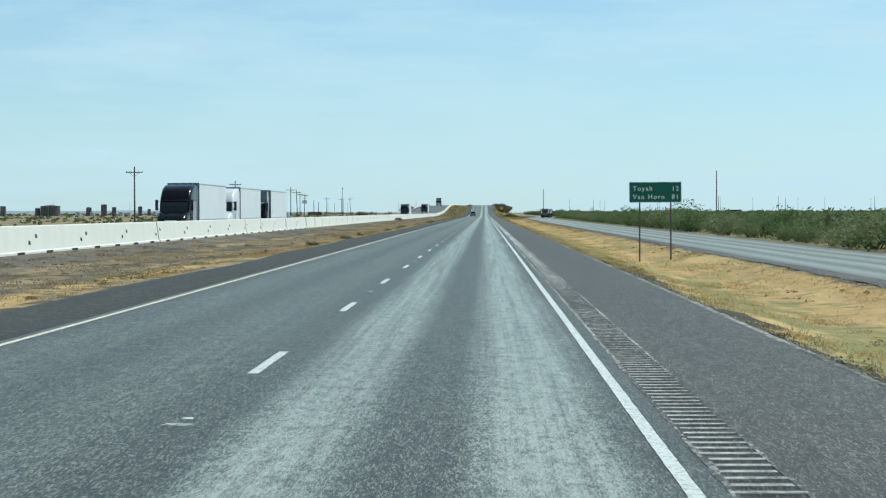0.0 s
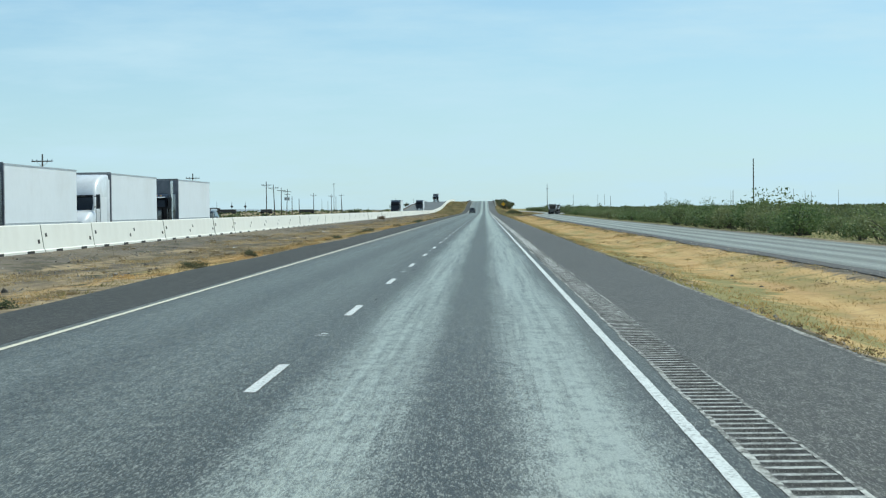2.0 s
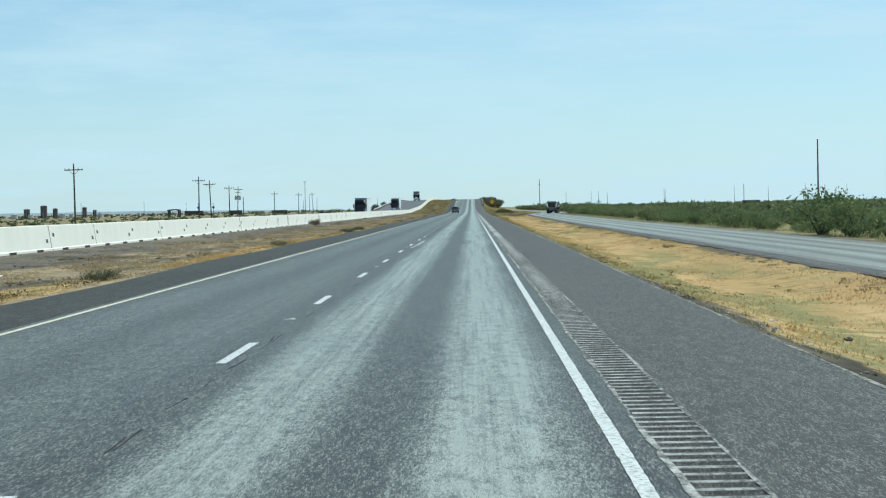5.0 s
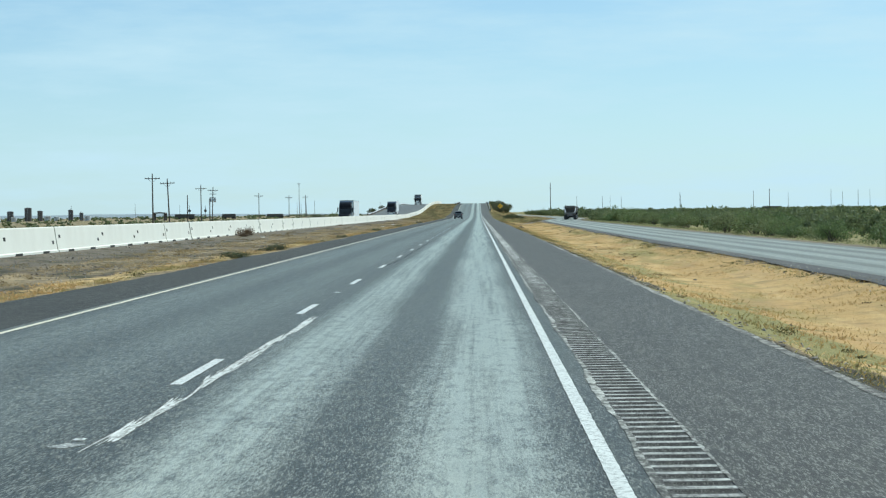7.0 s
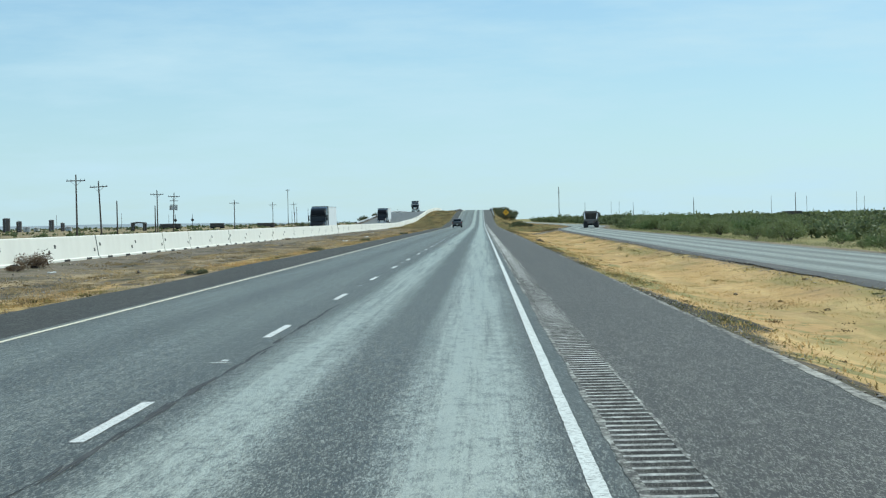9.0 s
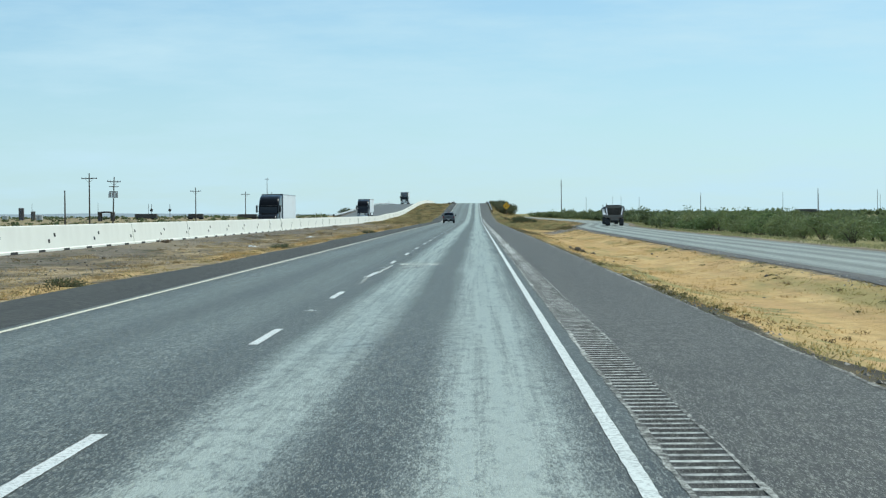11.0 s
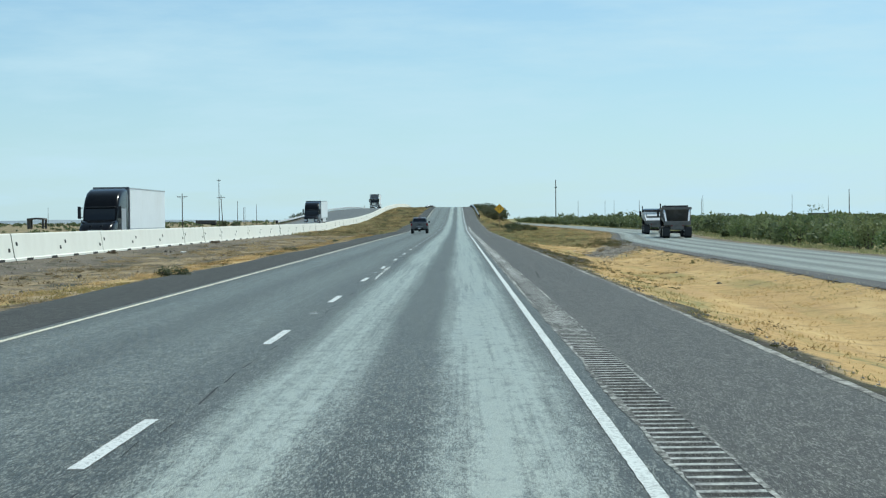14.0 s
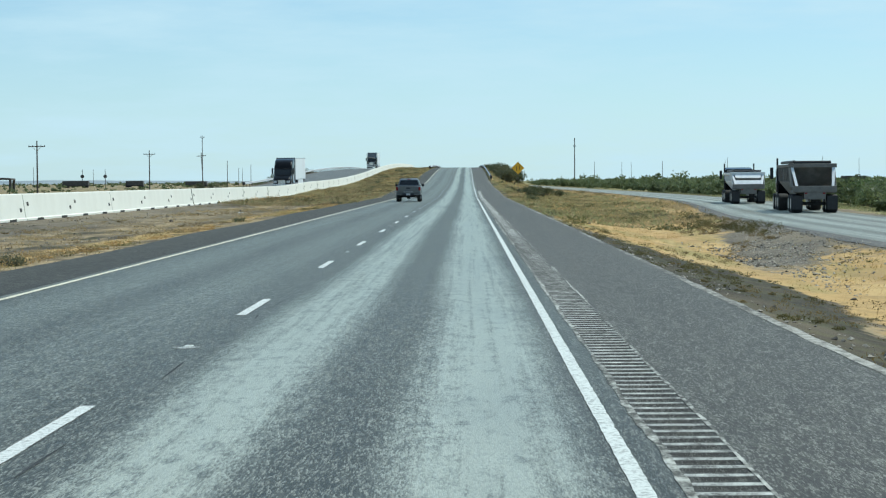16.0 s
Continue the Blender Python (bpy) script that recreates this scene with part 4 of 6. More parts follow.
def wheel(parent, x, y, r, w, name="wheel"):
    """Tyre with rounded shoulders, its rim a sub-part; the axle lies along x."""
    n = 22
    ring = lambda px, pr: [(x + px, y + pr * math.cos(2 * math.pi * i / n), r + pr * math.sin(2 * math.pi * i / n)) for i in range(n)]
    h = w / 2
    t = part("wheel", Kit().loft([ring(-h, r * 0.6), ring(-h, r * 0.86), ring(-h * 0.8, r), ring(h * 0.8, r), ring(h, r * 0.86), ring(h, r * 0.6)]), M_TYRE, parent, smooth=True)
    part("rim", Kit().loft([ring(-h - 0.004, r * 0.2), ring(-h - 0.012, r * 0.56), ring(h + 0.012, r * 0.56), ring(h + 0.004, r * 0.2)]), M_RIM, t, smooth=True)
    return t


def ring_xz(w, b, t, y, r=0.12):
    """A rounded upright section at y."""
    pts = []
    for cx, cz, a0 in ((w - r, b + r, -90), (w - r, t - r, 0), (-w + r, t - r, 90), (-w + r, b + r, 180)):
        for k in range(4):
            a = radians(a0 + 30 * k)
            pts.append((cx + r * math.cos(a), y, cz + r * math.sin(a)))
    return pts


def pickup(at):
    """Mid-size double-cab pickup, tail at y = 0, heading along +y."""
    p = thing("pickup_truck", "dusty silver-grey double-cab pickup driving in the fast lane", "pickup truck", at=at)
    W = 0.93
    # lower body with the bed
    k = Kit().loft([ring_xz(W - 0.03, 0.52, 1.16, 0.02, 0.06), ring_xz(W, 0.5, 1.18, 0.12, 0.08), ring_xz(W, 0.48, 1.18, 1.75, 0.08), ring_xz(W, 0.42, 1.12, 1.8, 0.1), ring_xz(W, 0.42, 1.1, 3.9, 0.12),
                    ring_xz(W - 0.02, 0.45, 1.08, 4.9, 0.16), ring_xz(W - 0.16, 0.5, 0.98, 5.32, 0.18)])
    part("body", k, M_SILVER, p, smooth=True)
    # cab
    sec = lambda w, b, t, y, tw: [(w, y, b), (w, y, b + 0.1), (tw, y, t - 0.06), (tw - 0.1, y, t), (-tw + 0.1, y, t), (-tw, y, t - 0.06), (-w, y, b + 0.1), (-w, y, b)]
    k = Kit().loft([sec(W - 0.02, 1.05, 1.2, 1.78, W - 0.05), sec(W - 0.02, 1.05, 1.7, 2.02, 0.72), sec(W - 0.02, 1.05, 1.78, 2.4, 0.7), sec(W - 0.02, 1.05, 1.77, 3.1, 0.7), sec(W - 0.02, 1.05, 1.68, 3.5, 0.68), sec(W - 0.04, 1.02, 1.12, 4.2, W - 0.1)])
    cab = part("cab", k, M_SILVER, p, smooth=True)
    part("rear_window", Kit().loft([[(-0.76, 1.80, 1.24), (0.76, 1.80, 1.24), (0.64, 1.985, 1.64), (-0.64, 1.985, 1.64)], [(-0.76, 1.83, 1.24), (0.76, 1.83, 1.24), (0.64, 2.01, 1.64), (-0.64, 2.01, 1.64)]]), M_GLASS, cab)
    part("windscreen", Kit().loft([[(-0.76, 4.15, 1.18), (0.76, 4.15, 1.18), (0.62, 3.56, 1.66), (-0.62, 3.56, 1.66)], [(-0.76, 4.12, 1.16), (0.76, 4.12, 1.16), (0.62, 3.53, 1.64), (-0.62, 3.53, 1.64)]]), M_GLASS, cab)
    for s in (-1, 1):
        for y0, y1 in ((2.02, 2.72), (2.8, 3.62)):
            part("side_window", Kit().loft([[(s * 0.915, y0 - 0.05, 1.2), (s * 0.915, y1 + 0.06, 1.2), (s * 0.735, y1 - 0.1, 1.62), (s * 0.735, y0 + 0.05, 1.62)], [(s * 0.9, y0 - 0.05, 1.2), (s * 0.9, y1 + 0.06, 1.2), (s * 0.72, y1 - 0.1, 1.62), (s * 0.72, y0 + 0.05, 1.62)]]), M_GLASS, cab)
        m = part("mirror", Kit().box(s * 0.93, s * 1.14, 3.62, 3.74, 1.16, 1.36), M_BLACK, p, "black side mirror", bevel=0.03)
        part("tail_light", Kit().box(s * 0.78, s * 0.94, -0.015, 0.2, 0.86, 1.13), M_TAIL, p, "red tail light", bevel=0.02)
        part("door_handle", Kit().box(s * 0.925, s * 0.95, 2.1, 2.28, 1.02, 1.06).box(s * 0.925, s * 0.95, 2.95, 3.13, 1.02, 1.06), M_BLACK, p)
        part("wheel_arch", Kit().tube((s * 0.8, 1.05, 0.42), (s * 0.938, 1.05, 0.42), 0.46, n=20).tube((s * 0.8, 4.45, 0.42), (s * 0.938, 4.45, 0.42), 0.46, n=20), M_BLACK, p)
        for y in (1.05, 4.45):
            wheel(p, s * 0.8, y, 0.385, 0.27)
        part("mud_flap", Kit().box(s * 0.68, s * 0.92, 0.52, 0.54, 0.2, 0.55), M_BLACK, p)
    gate = part("tailgate", Kit().box(-0.765, 0.765, -0.02, 0.03, 0.68, 1.16), M_SILVER, p, bevel=0.02)
    part("gate_handle", Kit().box(-0.15, 0.15, -0.035, -0.018, 0.99, 1.08), M_BLACK, gate, "black tailgate handle")
    part("emblem_bars", Kit().box(-0.36, 0.36, -0.027, -0.02, 0.735, 0.775), M_SIGN_BACK, gate)
    part("gate_crease", Kit().box(-0.72, 0.72, -0.026, -0.02, 0.81, 0.822), M_UNDER, gate)
    part("bed_liner", Kit().box(-0.72, 0.72, 0.05, 1.72, 1.181, 1.186), M_UNDER, p)
    bum = part("rear_bumper", Kit().box(-0.92, 0.92, -0.13, 0.1, 0.47, 0.64), M_BLACK, p, bevel=0.03)
    for s in (-1, 1):
        part("bumper_cap", Kit().box(s * 0.46, s * 0.9, -0.145, -0.1, 0.53, 0.62), M_SILVER, bum)
    part("plate", Kit().box(-0.16, 0.16, -0.15, -0.135, 0.5, 0.64), M_PLATE, bum, "pale number plate, unreadable")
    part("tow_hitch", Kit().box(-0.06, 0.06, -0.2, 0.1, 0.4, 0.47).box(-0.5, 0.5, 0.1, 0.2, 0.38, 0.46), M_UNDER, p)
    part("chassis", Kit().box(-0.55, 0.55, 0.25, 5.0, 0.36, 0.52).tube((-0.75, 1.05, 0.385), (0.75, 1.05, 0.385), 0.06).tube((-0.14, 1.05, 0.385), (0.14, 1.05, 0.385), 0.17), M_UNDER, p)
    part("exhaust", Kit().tube((0.5, 0.2, 0.36), (0.62, -0.04, 0.34), 0.035), M_RIM, p)
    part("brake_lamp", Kit().box(-0.14, 0.14, 2.0, 2.06, 1.7, 1.735), M_TAIL, cab)
    part("antenna_fin", Kit().loft([[(-0.03, 2.3, 1.77), (0.03, 2.3, 1.77), (0.03, 2.52, 1.77), (-0.03, 2.52, 1.77)], [(-0.01, 2.28, 1.86), (0.01, 2.28, 1.86), (0.01, 2.34, 1.86), (-0.01, 2.34, 1.86)]]), M_BLACK, cab)
    return p


def semi(at, paint, label, classic=False, trailer_label="white box trailer"):
    """Tractor and box trailer, bumper at y = 0, tail along +y."""
    s = thing("semi_truck", label, "truck", "trucks on the opposite carriageway", at=at)
    if classic:
        hood = Kit().loft([ring_xz(0.62, 0.75, 1.65, 0.35, 0.12), ring_xz(0.72, 0.7, 1.85, 1.0, 0.15), ring_xz(0.85, 0.7, 1.95, 2.4, 0.15)])
        cabk = Kit().loft([ring_xz(1.08, 0.8, 2.0, 2.4, 0.1), ring_xz(1.1, 0.8, 2.75, 2.6, 0.12), ring_xz(1.12, 0.8, 2.95, 3.2, 0.15), ring_xz(1.2, 0.8, 3.0, 3.5, 0.12), ring_xz(1.2, 0.8, 3.05, 5.6, 0.12)])
        ws = [(-0.95, 2.38, 2.02), (0.95, 2.38, 2.02), (0.92, 2.56, 2.66), (-0.92, 2.56, 2.66)]
        grille = Kit().box(-0.5, 0.5, 0.31, 0.36, 0.8, 1.6)
    else:
        hood = Kit().loft([ring_xz(0.92, 0.4, 1.15, 0.05, 0.2), ring_xz(1.14, 0.38, 1.42, 0.35, 0.28), ring_xz(1.2, 0.38, 1.72, 1.1, 0.3), ring_xz(1.22, 0.4, 1.86, 1.95, 0.25)])
        cabk = Kit().loft([ring_xz(1.14, 0.5, 1.76, 1.75, 0.2), ring_xz(1.2, 0.5, 2.55, 2.1, 0.25), ring_xz(1.22, 0.5, 2.85, 2.28, 0.3), ring_xz(1.22, 0.5, 3.45, 2.75, 0.35), ring_xz(1.24, 0.5, 3.8, 3.5, 0.3), ring_xz(1.25, 0.5, 3.98, 4.6, 0.2), ring_xz(1.25, 0.5, 4.0, 5.7, 0.15)])
        ws = None
        grille = Kit().box(-0.5, 0.5, 0.0, 0.09, 0.62, 1.12)
    tr = part("tractor_cab", cabk, paint, s, smooth=True)
    part("hood", hood, paint, tr, smooth=True)
    if ws:
        pane = Kit().loft([[(x, y - 0.03, z) for x, y, z in ws], [(x, y + 0.04, z) for x, y, z in ws]])
    else:
        pane = Kit().loft([[(-w, y - 0.04, z + 0.02), (w, y - 0.04, z + 0.02), (w, y + 0.1, z - 0.05), (-w, y + 0.1, z - 0.05)] for w, y, z in ((1.04, 1.76, 1.8), (1.08, 1.95, 2.2), (1.04, 2.13, 2.62))])
    part("windscreen", pane, M_GLASS, tr)
    part("grille", grille, M_CHROME, tr)
    part("bumper", Kit().box(-1.2, 1.2, -0.08, 0.3, 0.32, 0.62), M_CHROME, s, bevel=0.06)
    for d in (-1, 1):
        part("headlight", Kit().box(d * 0.66, d * 1.08, -0.02, 0.34, 0.74, 1.06), M_LAMP, s, bevel=0.05)
        part("mirror", Kit().box(d * 1.3, d * 1.52, 1.75, 1.9, 1.9, 2.75).box(d * 1.15, d * 1.32, 1.8, 1.85, 2.62, 2.67).box(d * 1.15, d * 1.32, 1.8, 1.85, 1.98, 2.03), M_BLACK, s, bevel=0.03)
        if not classic:
            part("side_fairing", Kit().box(d * 1.2, d * 1.26, 5.2, 6.05, 0.6, 3.7), paint, tr, bevel=0.02)
            part("door_seam", Kit().box(d * 1.224, d * 1.236, 3.2, 3.24, 0.6, 2.8).box(d * 1.224, d * 1.236, 2.1, 2.14, 0.6, 1.9), M_UNDER, tr)
            part("hood_slot", Kit().box(d * 0.28, d * 0.46, 0.3, 0.36, 1.16, 1.44), M_BLACK, tr)
        part("side_window", Kit().loft([[(d * 1.235, 2.2, 1.95), (d * 1.235, 3.0, 1.9), (d * 1.235, 3.0, 2.65), (d * 1.235, 2.5, 2.65)], [(d * 1.2, 2.2, 1.95), (d * 1.2, 3.0, 1.9), (d * 1.2, 3.0, 2.65), (d * 1.2, 2.5, 2.65)]]), M_GLASS, s)
        part("fuel_tank", Kit().tube((d * 1.0, 3.4, 0.72), (d * 1.0, 5.2, 0.72), 0.33, n=16), M_CHROME, s, smooth=True)
        wheel(s, d * 1.05, 1.2, 0.51, 0.32)
        for y in (6.2, 7.5):
            wheel(s, d * 0.95, y, 0.51, 0.6)
        for y in (19.6, 20.9):
            wheel(s, d * 0.95, y, 0.5, 0.6)
        part("landing_leg", Kit().box(d * 0.75, d * 0.87, 9.4, 9.52, 0.1, 1.1), M_UNDER, s)
        if classic:
            part("exhaust_pipe", Kit().tube((d * 1.3, 3.35, 1.0), (d * 1.3, 3.35, 3.95), 0.09, n=12), M_CHROME, s, "tall chrome exhaust pipe", smooth=True)
        part("skirt", Kit().box(d * 1.27, d * 1.29, 10.5, 18.6, 0.45, 1.08), M_TRAILER, s)
    part("sun_visor", Kit().box(-1.04, 1.04, 1.98, 2.35, 2.66, 2.73) if not classic else Kit().box(-1.0, 1.0, 2.22, 2.6, 2.68, 2.78), M_CHROME if classic else M_BLACK, tr, bevel=0.02)
    for mx in (-0.6, -0.3, 0.0, 0.3, 0.6) if classic else ():
        part("marker_light", Kit().box(mx - 0.06, mx + 0.06, 2.62, 2.72, 2.82, 2.88), M_AMBER, tr)
    for d in (-1, 1) if not classic else ():
        part("side_panel", Kit().box(d * 1.238, d * 1.256, 3.3, 5.15, 0.95, 2.6), M_SIGN_BACK if paint == M_DARK_PAINT else M_TRAILER, tr, "pale reflecting sleeper side panel", bevel=0.005)
    part("roof_rail", Kit().box(-1.29, 1.29, 6.26, 6.34, 4.08, 4.16), M_TRAILER_END, s)
    part("chassis", Kit().box(-0.5, 0.5, 0.6, 8.6, 0.6, 0.95).box(-0.55, 0.55, 18.8, 22.0, 0.6, 1.0), M_UNDER, s)
    box = part("trailer_box", Kit().box(-1.295, 1.295, 6.3, 22.5, 1.1, 4.1), M_TRAILER, s, trailer_label, bevel=0.03)
    part("front_panel", Kit().box(-1.25, 1.25, 6.285, 6.298, 1.15, 4.05), M_TRAILER_END, box, "grey trailer nose panel")
    for d in (-1, 1):
        part("corner_post", Kit().box(d * 1.2, d * 1.31, 6.27, 6.42, 1.1, 4.11), M_TRAILER_END, box)
        part("bottom_rail", Kit().box(d * 1.295, d * 1.315, 6.4, 22.5, 1.08, 1.2), M_GALV, box)
        part("top_rail", Kit().box(d * 1.295, d * 1.31, 6.4, 22.5, 4.02, 4.11), M_GALV, box)
    return s


def belly_dumper(at, shell, label, rim=2.62, roof=2.6):
    """Bottom-dump trailer and its tractor seen from behind; tail at y = 0, heading along +y."""
    d = thing("dump_truck", label, "truck", "dump trucks on the frontage road", at=at)
    # hopper: wide at the rim, narrow at the gates, sloping ends
    k = Kit().loft([[(-0.55, 2.9, 0.75), (0.55, 2.9, 0.75), (0.55, 6.6, 0.75), (-0.55, 6.6, 0.75)], [(-1.22, 1.9, 1.7), (1.22, 1.9, 1.7), (1.22, 8.0, 1.7), (-1.22, 8.0, 1.7)], [(-1.24, 1.1, rim), (1.24, 1.1, rim), (1.24, 9.0, rim), (-1.24, 9.0, rim)]])
    hop = part("hopper", k, shell, d)
    part("top_rail", Kit().box(-1.32, 1.32, 0.98, 1.14, rim - 0.1, rim + 0.13).box(-1.32, -1.2, 1.14, 9.05, rim - 0.07, rim + 0.1).box(1.2, 1.32, 1.14, 9.05, rim - 0.07, rim + 0.1).box(-1.3, 1.3, 8.95, 9.07, rim - 0.07, rim + 0.1), M_HOPPER if rim > 2.5 else M_STRUT, hop, bevel=0.02)
    part("tarp_roll", Kit().tube((-1.0, 1.3, rim + 0.23), (-1.0, 8.8, rim + 0.23), 0.09).tube((-1.02, 1.25, rim + 0.2), (1.02, 1.25, rim + 0.2), 0.09), M_BLACK, hop)
    for i in range(6):
        y = 2.3 + i * 1.1
        for sx in (-1, 1):
            part("side_rib", Kit().loft([[(sx * 1.2, y, 1.75), (sx * 1.29, y, 1.75), (sx * 1.31, y, rim - 0.05), (sx * 1.22, y, rim - 0.05)], [(sx * 1.2, y + 0.1, 1.75), (sx * 1.29, y + 0.1, 1.75), (sx * 1.31, y + 0.1, rim - 0.05), (sx * 1.22, y + 0.1, rim - 0.05)]]), shell, hop)
    for sx in (-1, 1):
        t = Kit().loft([[(sx * 1.23, 1.0, rim - 0.07), (sx * 1.07, 1.0, rim - 0.07), (sx * 1.07, 1.2, rim - 0.07), (sx * 1.23, 1.2, rim - 0.07)], [(sx * 1.06, -0.1, 1.5), (sx * 0.92, -0.1, 1.5), (sx * 0.92, 0.1, 1.5), (sx * 1.06, 0.1, 1.5)]])
        part("strut", t, M_STRUT, d, "white diagonal end strut")
        for y in (0.55, 1.85):
            wheel(d, sx * 0.96, y, 0.52, 0.62)
        part("mud_flap", Kit().box(sx * 0.68, sx * 1.24, -0.08, -0.06, 0.2, 0.95), M_BLACK, d)
        part("tail_light", Kit().box(sx * 0.42, sx * 0.56, -0.15, -0.1, 1.06, 1.13), M_TAIL, d)
        part("side_sheet", Kit().loft([[(sx * 1.2, 0.1, 1.45), (sx * 1.2, 2.0, 1.45), (sx * 1.24, 1.15, rim - 0.05)], [(sx * 1.17, 0.1, 1.45), (sx * 1.17, 2.0, 1.45), (sx * 1.21, 1.15, rim - 0.05)]]), shell, d)
    if shell == M_STRUT:
        for za, ya, zb, yb in ((1.52, 0.0, 1.8, 0.35), (1.98, 0.58, rim - 0.05, 0.95)):
            part("rear_apron", Kit().loft([[(-0.95, ya, za), (0.95, ya, za), (0.98, yb, zb), (-0.98, yb, zb)], [(-0.95, ya + 0.05, za - 0.03), (0.95, ya + 0.05, za - 0.03), (0.98, yb + 0.05, zb - 0.03), (-0.98, yb + 0.05, zb - 0.03)]]), M_STRUT, d, "white sloping apron plate")
    part("rear_frame", Kit().box(-1.2, 1.2, -0.12, 0.1, 1.15, 1.5).box(-1.1, 1.1, 0.1, 2.6, 1.1, 1.25).box(-0.6, 0.6, -0.1, 0.05, 0.75, 1.15), M_HOPPER, d, bevel=0.02)
    for y in (0.55, 1.85):
        part("axle", Kit().tube((-0.9, y, 0.52), (0.9, y, 0.52), 0.09), M_UNDER, d)
    # tractor
    cabk = Kit().loft([ring_xz(1.15, 0.7, roof - 0.15, 10.2, 0.15), ring_xz(1.15, 0.7, roof, 11.4, 0.2), ring_xz(1.1, 0.7, 1.9, 12.2, 0.15), ring_xz(0.8, 0.7, 1.7, 13.6, 0.2)])
    cab = part("tractor_cab", cabk, M_DARK_PAINT, d, smooth=True)
    part("rear_window", Kit().box(-0.7, 0.7, 10.16, 10.2, 2.0, 2.5), M_GLASS, cab)
    part("drawbar", Kit().box(-0.45, 0.45, 6.6, 10.4, 0.7, 1.0).box(-0.35, 0.35, 8.2, 10.0, 1.0, 1.5), M_UNDER, d)
    for sx in (-1, 1):
        if sx < 0 or roof > 2.7:
            part("exhaust_pipe", Kit().tube((sx * 1.18, 10.0, 1.1), (sx * 1.18, 10.0, 3.15), 0.06, n=10), M_UNDER, d, "dark exhaust stack", smooth=True)
        part("mirror", Kit().box(sx * 1.25, sx * 1.45, 12.0, 12.1, 1.9, 2.6), M_BLACK, d)
        for y in (8.8, 10.1):
            wheel(d, sx * 0.96, y, 0.51, 0.6)
        wheel(d, sx * 1.02, 13.0, 0.51, 0.3)
    return d


def estate_car(at):
    """Dark family car, nose at y = 0, tail along +y."""
    c = thing("estate_car", "dark green sport-utility car beyond the concrete barrier", "car", at=at)
    body = Kit().loft([ring_xz(0.7, 0.35, 0.75, 0.0, 0.12), ring_xz(0.9, 0.3, 0.95, 0.4, 0.16), ring_xz(0.94, 0.28, 1.08, 1.3, 0.16), ring_xz(0.94, 0.28, 1.1, 4.2, 0.16), ring_xz(0.85, 0.35, 1.0, 4.75, 0.16)])
    part("body", body, M_GREEN_CAR, c, smooth=True)
    top = lambda w, z, y: [(0.88, y, 1.0), (w, y, z - 0.08), (w - 0.12, y, z), (-w + 0.12, y, z), (-w, y, z - 0.08), (-0.88, y, 1.0)]
    cab = part("cabin", Kit().loft([top(0.84, 1.12, 1.25), top(0.68, 1.66, 2.05), top(0.68, 1.72, 3.0), top(0.68, 1.68, 4.2), top(0.78, 1.15, 4.65)]), M_GREEN_CAR, c, smooth=True)
    part("windscreen", Kit().loft([[(-0.76, 1.33, 1.17), (0.76, 1.33, 1.17), (0.6, 1.96, 1.6), (-0.6, 1.96, 1.6)], [(-0.76, 1.36, 1.15), (0.76, 1.36, 1.15), (0.6, 1.99, 1.58), (-0.6, 1.99, 1.58)]]), M_GLASS, cab)
    for d in (-1, 1):
        part("side_window", Kit().loft([[(d * 0.875, 1.7, 1.12), (d * 0.875, 4.2, 1.12), (d * 0.715, 4.05, 1.58), (d * 0.715, 2.15, 1.58)], [(d * 0.85, 1.7, 1.12), (d * 0.85, 4.2, 1.12), (d * 0.69, 4.05, 1.58), (d * 0.69, 2.15, 1.58)]]), M_GLASS, cab)
        part("headlight", Kit().box(d * 0.55, d * 0.82, 0.05, 0.3, 0.66, 0.82), M_LAMP, c, bevel=0.03)
        part("mirror", Kit().box(d * 0.9, d * 1.08, 1.7, 1.8, 1.08, 1.22), M_GREEN_CAR, c, bevel=0.03)
        for y in (0.95, 3.75):
            wheel(c, d * 0.82, y, 0.36, 0.24)
    part("grille", Kit().box(-0.5, 0.5, -0.01, 0.1, 0.45, 0.68), M_BLACK, c)
    return c


M_GREEN_CAR = car_paint("dark_green_paint", (0.02, 0.035, 0.03), 0.25)


def on_grade(x, y, lift=0.0, turn=0.0):
    slope = math.degrees(math.atan2(float(grade(y + 2)) - float(grade(y - 2)), 4.0))
    return Matrix.Translation((x, y, float(grade(y)) + lift)) @ Matrix.Rotation(radians(slope), 4, "X") @ Matrix.Rotation(radians(turn), 4, "Z")


pickup(on_grade(-1.75, 652.0, 0.01))
OPP_X, OPP_Z = -22.3, -0.03
semi(on_grade(OPP_X, 147, OPP_Z), M_DARK_PAINT, "black aerodynamic tractor hauling a white box trailer past the barrier")
semi(on_grade(OPP_X, 173, OPP_Z), M_WHITE_PAINT, "white aerodynamic tractor hauling a white box trailer past the barrier")
semi(on_grade(OPP_X, 198.5, OPP_Z), M_DARK_PAINT, "black long-nosed tractor with chrome stacks and white trailer", True)
semi(on_grade(OPP_X, 574, OPP_Z), M_DARK_PAINT, "black tractor with white box trailer rolling beside the barrier")
semi(on_grade(OPP_X, 762, OPP_Z), M_DARK_PAINT, "dark tractor and white trailer coming off the overpass")
semi(on_grade(OPP_X, 1000, OPP_Z), M_DARK_PAINT, "dark tractor and pale trailer on the overpass crest", True)
estate_car(on_grade(OPP_X + 0.2, 224.0, OPP_Z))
fx = lambda y: float(front_edge(y)) + 4.9
lane_turn = lambda y: -math.degrees(math.atan2(fx(y + 8) - fx(y), 8.0))
